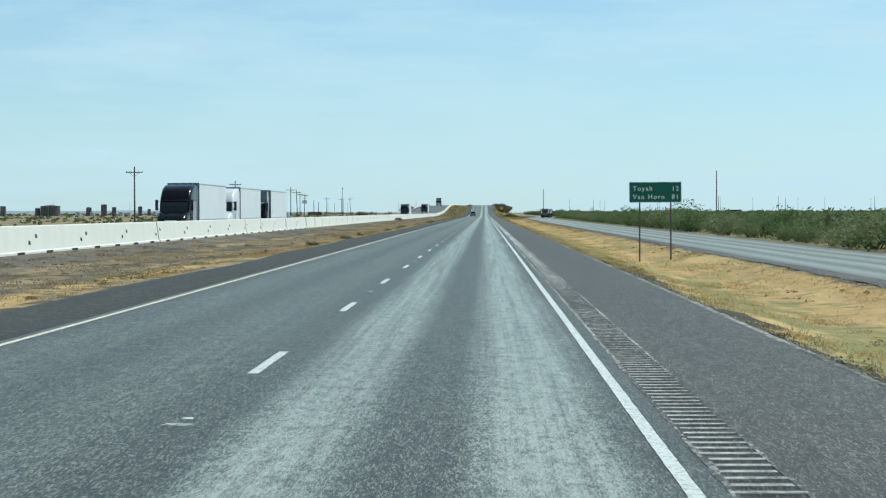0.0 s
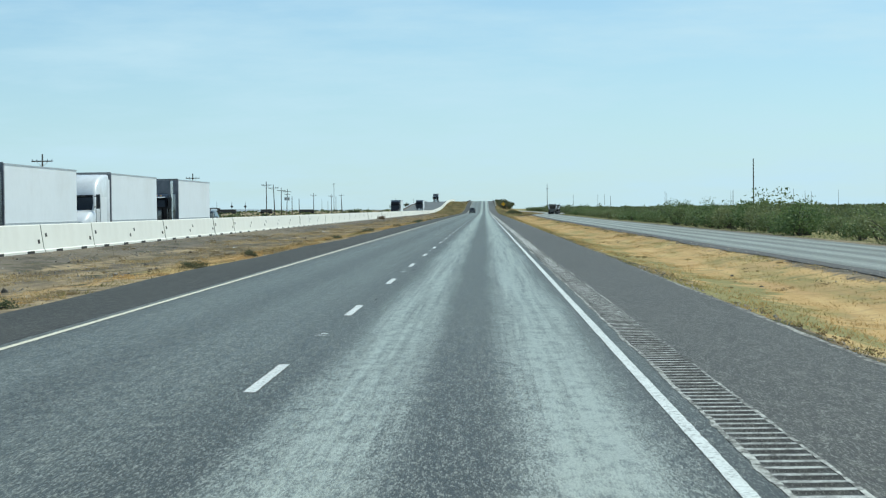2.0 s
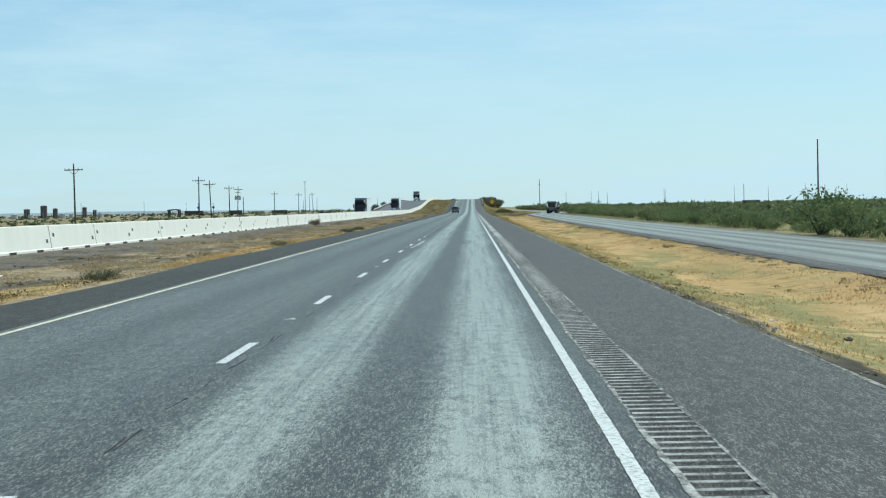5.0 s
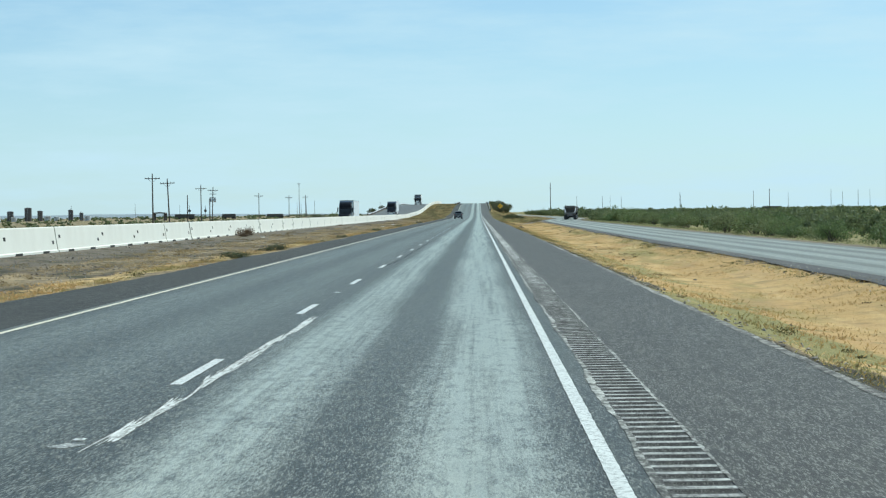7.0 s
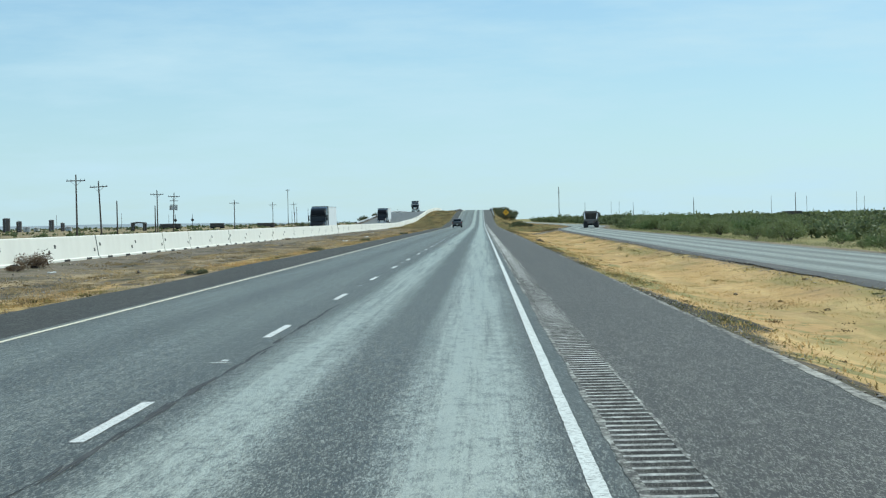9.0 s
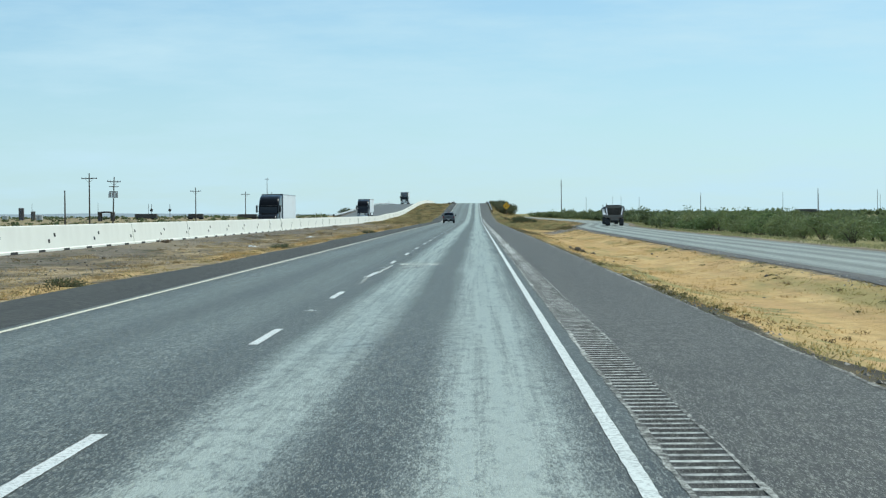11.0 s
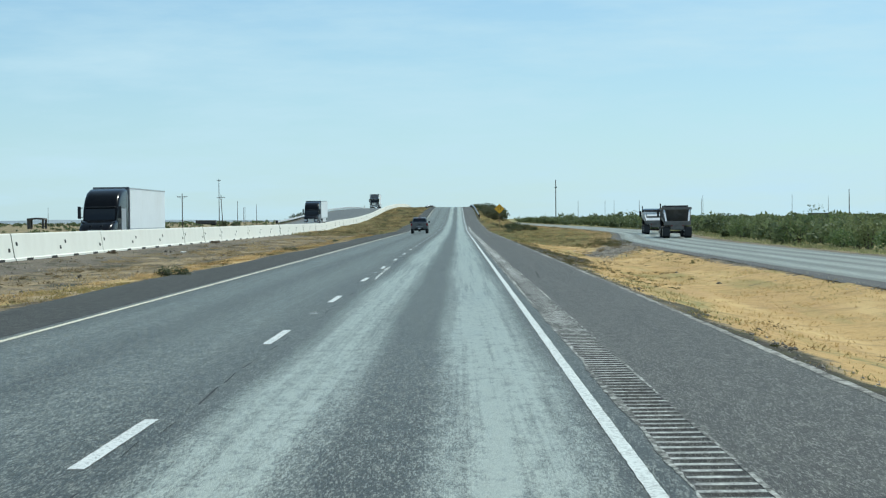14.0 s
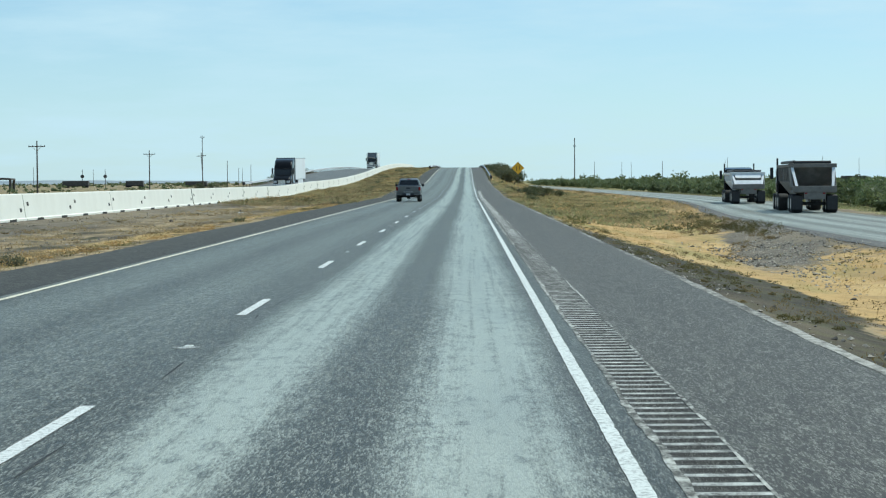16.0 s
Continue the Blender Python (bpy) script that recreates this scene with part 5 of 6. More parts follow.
belly_dumper(pose(fx(613) + 0.5, 613.0, -0.335, 0, 0, lane_turn(613)), M_HOPPER, "dusty dark bottom-dump trailer truck with white end struts")
belly_dumper(pose(fx(652) - 0.5, 652.0, -0.335, 0, 0, lane_turn(652)), M_STRUT, "white steel bottom-dump trailer truck with white end struts", 2.3, 2.85)


# ---- guardrails ----
def guardrail(x, y0, y1, face, label, drop=0.0):
    g = thing("guardrail", label, "guardrail", "overpass guardrails")
    ys = np.append(np.arange(y0, y1, 5.7), y1)
    prof = [(0.0, 0.38), (0.08, 0.43), (0.0, 0.5), (0.0, 0.56), (0.08, 0.63), (0.0, 0.7), (-0.012, 0.7), (-0.012, 0.38)]
    rings = [[(x + face * px, y, float(grade(y)) - FALL * x - drop + pz) for px, pz in prof] for y in ys]
    part("rail", Kit().loft(rings), M_GALV, g, smooth=True)
    z = float(grade(y0)) - FALL * x - drop
    part("end_terminal", Kit().box(x - 0.2, x + 0.2, y0 - 0.5, y0 - 0.02, z + 0.3, z + 0.78), M_BLACK, g, "dark impact end terminal", bevel=0.04)
    post = Kit().box(-0.05, 0.05, -0.08, 0.08, -0.6, 0.68).mesh("post")
    post.materials.append(M_POST)
    y = y0
    while y < y1:
        o = new("post", post)
        o.parent = g
        o.matrix_local = pose(x - face * 0.08, y, float(grade(y)) - FALL * x - drop)
        y += 3.8


guardrail(6.75, 822.0, 1290.0, -1, "galvanised guardrail climbing with the carriageway on to the overpass")
guardrail(-5.9, 945.0, 1290.0, 1, "galvanised guardrail along the median side of the overpass")
guardrail(-30.7, 790.0, 1290.0, 1, "galvanised guardrail along the far edge of the opposite carriageway", 0.45)


# ---- plants ----
def leaf_mat(name, c1, c2, c3, through_light=0.38):
    m, nt, b = tree_of(name)
    geo = nt.nodes.new("ShaderNodeNewGeometry")
    oi = nt.nodes.new("ShaderNodeObjectInfo")
    col = mix(nt, geo.outputs["Random Per Island"], c1, c2)
    col = mix(nt, mathn(nt, "MULTIPLY", ramp(nt, oi.outputs["Random"], 0.25, 1.0), 0.75), col, c3)
    col = mix(nt, mathn(nt, "MULTIPLY", ramp(nt, noise_of(nt, coords(nt, (1, 0.6, 1)), 0.22, 3), 0.45, 0.65), 0.6), col, tuple(0.55 * q for q in c1))
    nt.links.new(col, b.inputs["Base Color"])
    b.inputs["Roughness"].default_value = 0.65
    b.inputs["Specular IOR Level"].default_value = 0.25
    tr = nt.nodes.new("ShaderNodeBsdfTranslucent")
    nt.links.new(col, tr.inputs["Color"])
    ms = nt.nodes.new("ShaderNodeMixShader")
    ms.inputs["Fac"].default_value = through_light
    nt.links.new(b.outputs["BSDF"], ms.inputs[1])
    nt.links.new(tr.outputs["BSDF"], ms.inputs[2])
    nt.links.new(ms.outputs["Shader"], nt.nodes["Material Output"].inputs["Surface"])
    return m


M_LEAF = leaf_mat("mesquite_leaf", (0.085, 0.128, 0.048), (0.19, 0.26, 0.1), (0.25, 0.265, 0.125))
M_LEAF_FAR = leaf_mat("far_scrub_leaf", (0.105, 0.135, 0.058), (0.215, 0.26, 0.12), (0.175, 0.205, 0.1))
M_LEAF_DARK = leaf_mat("dark_tree_leaf", (0.062, 0.08, 0.042), (0.14, 0.16, 0.085), (0.165, 0.155, 0.09))
M_STEM = rough_mat("grey_brown_bark", (0.05, 0.042, 0.034), (0.11, 0.092, 0.075), 8.0, 0.9)
M_GOLD = leaf_mat("golden_grass_blade", (0.42, 0.272, 0.114), (0.66, 0.442, 0.2), (0.46, 0.328, 0.135), 0.62)
m_nt = M_GOLD.node_tree
for m_link in [q for q in m_nt.links if q.to_socket.name in ("Base Color", "Color") and q.to_node.type in ("BSDF_PRINCIPLED", "BSDF_TRANSLUCENT")]:
    m_streak = noise_of(m_nt, coords(m_nt, (0.55, 0.07, 1)), 1.0, 5, 0.62)
    m_patch = noise_of(m_nt, coords(m_nt), 1.1, 6, 0.65)
    m_col = mix(m_nt, mathn(m_nt, "MULTIPLY", ramp(m_nt, m_streak, 0.48, 0.62), 0.75), m_link.from_socket, (0.26, 0.24, 0.095))
    m_col = mix(m_nt, mathn(m_nt, "MULTIPLY", ramp(m_nt, m_patch, 0.53, 0.68), 0.6), m_col, (0.27, 0.185, 0.095))
    m_pale = ramp(m_nt, noise_of(m_nt, coords(m_nt, (0.45, 0.05, 1)), 1.3, 5, 0.65), 0.5, 0.64)
    m_col = mix(m_nt, mathn(m_nt, "MULTIPLY", m_pale, 0.6), m_col, (0.68, 0.5, 0.26))
    m_nt.links.new(m_col, m_link.to_socket)
M_STRAW = leaf_mat("straw_grass_blade", (0.29, 0.22, 0.12), (0.52, 0.405, 0.235), (0.38, 0.3, 0.165), 0.6)
M_WEED = leaf_mat("green_weed_blade", (0.23, 0.21, 0.085), (0.4, 0.34, 0.145), (0.32, 0.27, 0.115), 0.6)
M_BANK = leaf_mat("grey_green_bank_weed", (0.18, 0.195, 0.09), (0.36, 0.35, 0.18), (0.3, 0.27, 0.13), 0.6)
M_BROWN_TUFT = leaf_mat("brown_tuft_blade", (0.15, 0.105, 0.055), (0.3, 0.22, 0.115), (0.24, 0.19, 0.09), 0.5)
M_STRAW_TUFT = leaf_mat("straw_tuft_blade", (0.36, 0.27, 0.145), (0.58, 0.45, 0.25), (0.46, 0.36, 0.19), 0.5)
M_OLIVE = leaf_mat("olive_weed_leaf", (0.085, 0.09, 0.035), (0.2, 0.19, 0.08), (0.16, 0.13, 0.06))
M_TUMBLE = leaf_mat("dry_tumbleweed", (0.1, 0.07, 0.045), (0.22, 0.16, 0.1), (0.17, 0.12, 0.08))


def leaf_cloud(rs, centres, radii, per, size, flat=0.75):
    """Leaf quads scattered through clumps; returns vertex and face arrays."""
    n = len(centres) * per
    c = np.repeat(np.asarray(centres, float), per, 0)
    r = np.repeat(np.asarray(radii, float), per)[:, None]
    d = rs.normal(size=(n, 3))
    d /= np.linalg.norm(d, axis=1, keepdims=True) + 1e-9
    p = c + d * r * rs.uniform(0.35, 1.05, (n, 1)) * np.array([1, 1, flat])
    a = rs.normal(size=(n, 3))
    a /= np.linalg.norm(a, axis=1, keepdims=True)
    b = np.cross(a, rs.normal(size=(n, 3)))
    b /= np.linalg.norm(b, axis=1, keepdims=True) + 1e-9
    s = size * rs.uniform(0.55, 1.35, (n, 1))
    V = np.stack([p - a * s, p + b * s * 0.42, p + a * s, p - b * s * 0.42], 1).reshape(-1, 3)
    F = np.arange(4 * n).reshape(n, 4)
    return V, F


def bush_meshes(seed, width, height, clumps, per, leaf):
    """Crown and stems of one shrub of uneven outline."""
    rs = np.random.RandomState(seed)
    ang, rad = rs.uniform(0, 6.28, clumps), np.sqrt(rs.uniform(0, 1, clumps))
    cz = height * (0.2 + 0.62 * rs.uniform(0, 1, clumps) * (1.05 - 0.55 * rad))
    cen = np.stack([np.cos(ang) * rad * width * 0.42, np.sin(ang) * rad * width * 0.42, cz], -1)
    V, F = leaf_cloud(rs, cen, rs.uniform(0.14, 0.27, clumps) * width, per, leaf)
    V[:, 2] = np.maximum(V[:, 2], 0.03)
    crown = raw_mesh("crown", V.tolist(), F.tolist())
    k = Kit()
    for i in range(0, clumps, 2):
        base = (rs.uniform(-0.15, 0.15), rs.uniform(-0.15, 0.15), -0.1)
        mid = tuple(0.5 * cen[i] + np.array([0, 0, 0.1 * height]))
        k.tube(base, mid, 0.04, 0.025, 5).tube(mid, tuple(cen[i] * np.array([1.1, 1.1, 1.12])), 0.025, 0.008, 5)
    stems = k.mesh("stems")
    return crown, stems


def bush_kind(name, label, seed, width, height, clumps, per, leaf, mat, group, category="bush"):
    b = thing(name, label, category, group)
    crown, stems = bush_meshes(seed, width, height, clumps, per, leaf)
    part("crown", crown, mat, b)
    part("trunk", stems, M_STEM, b)
    return b


vr = random.Random(21)
KINDS = [bush_kind("mesquite_bush", "rounded green mesquite bush along the frontage road", 40 + i, 2.9, 2.2, 17, 102, 0.082, M_LEAF, "roadside bushes") for i in range(6)]
TALL = [bush_kind("mesquite_bush", "tall scraggly mesquite bush with bare upper twigs", 70 + i, 3.4, 3.2, 22, 220, 0.045, M_LEAF, "roadside bushes") for i in range(2)]
used = set()


def plant(ob, m, s):
    """Place a kind, the first time itself and then its copies."""
    m = m @ Matrix.Diagonal((*s, 1))
    if ob.name in used:
        c = copy_thing(ob, Matrix.Identity(4))
        c.matrix_basis = m
        return c
    used.add(ob.name)
    ob.matrix_basis = m
    return ob


y = 62.0
while y < 800:
    x = float(front_edge(y)) + FRONT_W + vr.uniform(1.9, 4.4) + 2.2 * max(0.0, noise.noise(Vector((y * 0.06, 1.0, 4.0)))) + (2.0 if y > 430 else 0)
    small = 1.15 if y < 180 else 1.32 if y < 275 else 1.1 if 470 < y < 660 else 0.8
    k = vr.choice(TALL) if (vr.random() < 0.1 and y < 340) else vr.choice(KINDS)
    s = (0.72 if k in TALL else 1.0) * small * vr.uniform(0.55, 1.15) * (1.0 + 0.65 * noise.noise(Vector((y * 0.045, 5.0, 0))))
    s = min(s, 0.85 if k in TALL else 1.35)
    if vr.random() > (0.14 if y < 330 else 0.24):
        plant(k, pose(x, y, float(lie(x, y)) - 0.05, 0, 0, vr.uniform(0, 360)), (s * 1.15, s * 1.15, s * vr.uniform(0.7, 1.05 if k in TALL else 1.25)))
    y += vr.uniform(2.2, 3.8)
plant(TALL[0], pose(34.5, 257.5, float(lie(34.5, 257.5)) - 0.05, 0, 0, 40), (0.95, 0.95, 0.9))


def far_scrub():
    """All the scrub behind the first row and out to the horizon, as one mass."""
    rs = np.random.RandomState(8)
    VV, FF, n = [], [], 0

    def mass(count, xr, yr, width, height, clumps, per, leaf, gap=None):
        nonlocal n
        for _ in range(count):
            y = rs.uniform(*yr)
            x = rs.uniform(*xr)
            x = x + float(front_edge(y)) + FRONT_W if gap is None else x
            z = float(lie(x, y))
            sc = rs.uniform(0.6, 1.15) * (0.85 + 0.7 * noise.noise(Vector((x * 0.06, y * 0.035, 2.0))))
            w, h = width * sc, height * sc
            ang, rad = rs.uniform(0, 6.28, clumps), np.sqrt(rs.uniform(0, 1, clumps))
            cen = np.stack([x + np.cos(ang) * rad * w * 0.42, y + np.sin(ang) * rad * w * 0.42, z + h * (0.2 + 0.6 * rs.uniform(0, 1, clumps) * (1.05 - 0.5 * rad))], -1)
            V, F = leaf_cloud(rs, cen, rs.uniform(0.15, 0.28, clumps) * w, per, leaf)
            VV.append(V)
            FF.append(F + n)
            n += len(V)

    mass(210, (6.5, 15), (70, 250), 3.2, 2.4, 8, 26, 0.2)
    mass(190, (7, 15), (250, 430), 2.7, 1.7, 8, 30, 0.18)
    mass(330, (8, 17), (420, 900), 2.8, 2.0, 8, 24, 0.2)
    mass(260, (2.5, 12), (700, 1300), 4.0, 3.1, 8, 22, 0.3)
    mass(200, (2.5, 9), (560, 820), 3.2, 2.6, 8, 24, 0.2)
    mass(480, (15, 45), (80, 800), 3.2, 1.65, 6, 20, 0.3)
    mass(420, (15, 70), (300, 1300), 3.6, 1.9, 6, 20, 0.36)
    mass(620, (7, 60), (780, 1450), 4.2, 2.5, 6, 14, 0.5)
    mass(640, (60, 420), (300, 1900), 5.0, 2.3, 5, 12, 0.6)
    mass(500, (80, 900), (900, 3200), 9.0, 3.0, 5, 10, 1.1)
    mass(260, (-120, -34), (150, 1500), 1.7, 0.7, 4, 12, 0.2, 1)
    mass(420, (-500, -60), (500, 2200), 3.0, 1.2, 4, 10, 0.45, 1)
    mass(400, (-1200, -100), (1500, 3600), 9.0, 2.4, 4, 10, 1.0, 1)
    mass(520, (42, 300), (-50, 620), 4.2, 2.0, 4, 8, 0.7)
    mass(620, (-340, -36), (-50, 900), 2.0, 0.7, 4, 8, 0.32, 1)
    V, F = np.concatenate(VV), np.concatenate(FF)
    ob = part("scrub", raw_mesh("scrub", V.tolist(), F.tolist()), M_LEAF_FAR)
    tagged(ob, "dense low green mesquite scrub covering the plain", "scrub", kind="stuff")


far_scrub()


# trees and bushes on the right bank of the overpass
BANK = [bush_kind("bank_bush", "dark green bushy tree on the overpass bank", 90 + i, 3.6, 3.2, 22, 70, 0.14, M_LEAF_DARK, "overpass bank bushes") for i in range(3)]
for x, y, s in ((9.8, 846, 1.15), (11.4, 858, 1.25), (9.3, 880, 1.0), (9.0, 905, 0.9), (12.5, 925, 1.15), (10.2, 950, 1.1), (14.0, 960, 1.1), (11.5, 990, 1.2), (15.0, 1020, 1.25), (12.0, 1050, 1.2), (16.0, 1090, 1.3), (8.4, 965, 0.6), (8.7, 1000, 0.7), (8.2, 1040, 0.6), (10.9, 746, 0.42), (12.4, 752, 0.34), (12.3, 792, 0.62), (13.4, 796, 0.72), (14.6, 786, 0.58), (11.8, 806, 0.5), (15.6, 772, 0.45), (10.2, 776, 0.36), (9.0, 764, 0.3)):
    plant(vr.choice(BANK), pose(x, y, float(lie(x, y)) - 0.1, 0, 0, vr.uniform(0, 360)), (s, s, s))
for x, y, s in ((-34.5, 870, 0.75), (-35.5, 905, 0.8), (-34.0, 940, 0.7), (-36.0, 980, 0.8), (-62.0, 960, 0.9), (-60.0, 972, 0.8)):
    plant(vr.choice(BANK), pose(x, y, float(lie(x, y)) - 0.1, 0, 0, vr.uniform(0, 360)), (s, s, s))


def grass(name, label, count, place, mat, blades, height, seed, width=0.022, spread=0.09, lean=0.75):
    """Tufts of pointed blades as one mass."""
    rs = np.random.RandomState(seed)
    x, y = place(rs, count)
    z = lie(x, y)
    keep = rs.uniform(size=len(x)) < 0.5 + 0.5 * 1.6 * np.array([noise.noise(Vector((a * 0.4, b * 0.16, 1.0))) for a, b in zip(x, y)])
    x, y, z = x[keep], y[keep], z[keep]
    n = len(x) * blades
    bx, by, bz = (np.repeat(q, blades) for q in (x, y, z))
    h = height * np.repeat(rs.uniform(0.5, 1.3, len(x)), blades) * rs.uniform(0.6, 1.2, n)
    px, py = bx + rs.normal(0, spread, n), by + rs.normal(0, spread, n)
    a = rs.uniform(0, 6.28, n)
    w = width * rs.uniform(0.6, 1.5, n)
    lx, ly = rs.normal(0, lean, n) * h, rs.normal(0, lean, n) * h
    V = np.stack([np.stack([px - np.cos(a) * w, py - np.sin(a) * w, bz - 0.03], -1), np.stack([px + np.cos(a) * w, py + np.sin(a) * w, bz - 0.03], -1), np.stack([px + lx, py + ly, bz + h], -1)], 1).reshape(-1, 3)
    ob = part(name, raw_mesh(name, V.tolist(), np.arange(3 * n).reshape(n, 3).tolist()), mat)
    tagged(ob, label, "grass", kind="stuff")


def strip_place(x0, x1, y0, y1, power=1.0, avoid=True):
    def f(rs, n):
        y = y0 + (y1 - y0) * rs.uniform(0, 1, n) ** power
        b = x1(y) if callable(x1) else x1
        x = x0 + (b - x0) * rs.uniform(0, 1, n)
        if avoid:
            ok = rs.uniform(0, 1, n) > 1.1 * (np.exp(-(((y - 567 - 5.0 * (x - 12.0)) / np.clip(5.0 + 3.2 * (x - 11.0), 4.0, 22.0)) ** 2)) * (x > 10.2) + bare_soil(x, y))
            x, y = x[ok], y[ok]
        return x, y
    return f


grass("golden_grass", "short golden dry grass on the verge", 36000, strip_place(6.6, lambda y: front_edge(y) - 0.25, 16, 780, 1.25), M_GOLD, 10, 0.032, 31, 0.014, 0.22, 1.8)
def mounds(name, label, count, place, mat, width, height, per, leaf, seed, bunch=0.0):
    """Low dense tufts in loose groups as one mass."""
    rs = np.random.RandomState(seed)
    x, y = place(rs, count)
    keep = np.array([noise.noise(Vector((a * 0.35, b * 0.09, seed))) for a, b in zip(x, y)]) > bunch
    x, y = x[keep], y[keep]
    w = width * rs.uniform(0.4, 1.3, len(x)) ** 1.4
    cen = np.stack([x, y, lie(x, y) + 0.25 * height * w / width], -1)
    V, F = leaf_cloud(rs, cen, w / 2, per, leaf, height / width)
    V[:, 2] = np.maximum(V[:, 2], np.repeat(cen[:, 2] - 0.12, 4 * per))
    ob = part(name, raw_mesh(name, V.tolist(), F.tolist()), mat)
    tagged(ob, label, "weeds", kind="stuff")


mounds("verge_tufts", "brown dry tufts scattered over the golden verge", 900, strip_place(6.9, lambda y: front_edge(y) - 0.6, 24, 640), M_BROWN_TUFT, 0.42, 0.13, 70, 0.022, 51, 0.2)
mounds("verge_tufts", "olive weed tufts in patches along the shoulder edge", 1300, strip_place(6.45, 8.3, 24, 640, 1.0, False), M_OLIVE, 0.5, 0.12, 80, 0.022, 52, 0.28)
mounds("verge_tufts", "olive weed tufts along the frontage road edge", 700, lambda rs, n: (lambda y: (front_edge(y) - 0.7 - np.abs(rs.normal(0, 0.5, n)), y))(rs.uniform(40, 640, n)), M_OLIVE, 0.4, 0.12, 60, 0.022, 53, 0.15)
mounds("median_tufts", "brown dry weed tufts scattered over the median", 1500, strip_place(-13.8, -6.4, 24, 720, 1.0, False), M_BROWN_TUFT, 0.7, 0.17, 90, 0.026, 54, 0.15)
mounds("median_tufts", "straw-coloured tufts in patches over the median", 3000, strip_place(-12.5, -6.2, 24, 720, 1.0, False), M_STRAW_TUFT, 0.9, 0.15, 80, 0.03, 55, 0.0)
mounds("median_tufts", "golden straw tufts creeping over the inner shoulder edge", 1500, lambda rs, n: (-6.05 - np.abs(rs.normal(0, 0.75, n)), rs.uniform(20, 640, n)), M_GOLD, 0.75, 0.12, 70, 0.028, 66, -0.05)
mounds("median_tufts", "dark olive weed tufts along the inner shoulder", 420, strip_place(-6.9, -6.05, 24, 720, 1.0, False), M_OLIVE, 0.6, 0.2, 90, 0.024, 56, 0.18)
mounds("verge_tufts", "olive weed tufts over bare dark soil beside the shoulder", 330, strip_place(6.5, 9.6, 505, 570, 1.0, False), M_OLIVE, 0.34, 0.1, 60, 0.02, 60, -0.1)
mounds("verge_tufts", "brown dry tufts round the bare soil beside the shoulder", 240, strip_place(6.5, 11.4, 515, 575, 1.0, False), M_BROWN_TUFT, 0.34, 0.12, 60, 0.02, 61, -0.1)
mounds("bank_tufts", "brown dry weed tufts over the overpass bank", 900, strip_place(-14.4, -6.2, 640, 1000, 1.0, False), M_BROWN_TUFT, 1.5, 0.4, 50, 0.09, 57, 0.0)
mounds("bank_tufts", "olive weed tufts over the overpass bank", 700, strip_place(-14.4, -6.0, 640, 1000, 1.0, False), M_OLIVE, 1.6, 0.45, 50, 0.09, 58, 0.05)
mounds("bank_tufts", "olive weed tufts over the embankment foot", 900, strip_place(7.2, lambda y: front_edge(y) - 1.0, 590, 900), M_OLIVE, 1.2, 0.35, 50, 0.07, 59, 0.02)
mounds("bank_tufts", "golden dry tufts in patches over the embankment foot", 700, strip_place(7.0, lambda y: front_edge(y) - 1.0, 610, 900), M_GOLD, 1.3, 0.3, 50, 0.06, 62, 0.1)
mounds("bank_tufts", "golden dry tufts in patches over the overpass bank", 600, strip_place(-14.4, -6.4, 650, 980, 1.0, False), M_GOLD, 1.5, 0.35, 50, 0.08, 63, 0.1)
mounds("gully_tufts", "brown and olive tufts round the washed-out gully", 240, lambda rs, n: (lambda x: (x, 574 + 5.0 * (x - 12.0) + rs.normal(0, 9.0, n)))(rs.uniform(12.0, 15.4, n)), M_BROWN_TUFT, 0.6, 0.28, 70, 0.03, 64, 0.0)
mounds("gully_tufts", "olive weed tufts round the washed-out gully", 200, lambda rs, n: (lambda x: (x, 582 + 5.0 * (x - 12.0) + rs.normal(0, 6.0, n)))(rs.uniform(13.5, 15.6, n)), M_OLIVE, 0.8, 0.4, 80, 0.035, 65, 0.0)
grass("verge_weeds", "green-brown weeds along the shoulder edge", 2600, strip_place(6.4, 7.4, 16, 780, 1.1), M_WEED, 22, 0.02, 32, 0.011, 0.25, 1.8)
grass("verge_weeds", "green-brown weeds along the frontage road edge", 3000, strip_place(12.2, lambda y: front_edge(y) - 0.1, 30, 700, 1.0), M_WEED, 20, 0.02, 36, 0.011, 0.25, 1.8)
grass("median_grass", "thin straw-coloured grass in the median", 26000, strip_place(-12.0, -6.0, 16, 960, 1.2, False), M_STRAW, 9, 0.05, 33, 0.014, 0.2, 1.5)
grass("median_grass", "sparse straw grass on gravel beside the barrier", 3000, strip_place(-14.5, -10.5, 30, 960, 1.0, False), M_STRAW, 8, 0.05, 34, 0.014, 0.18, 1.5)
grass("median_weeds", "low dark weeds along the inner shoulder", 2600, strip_place(-7.2, -5.95, 16, 900, 1.0, False), M_WEED, 14, 0.06, 35, 0.016, 0.16, 1.4)

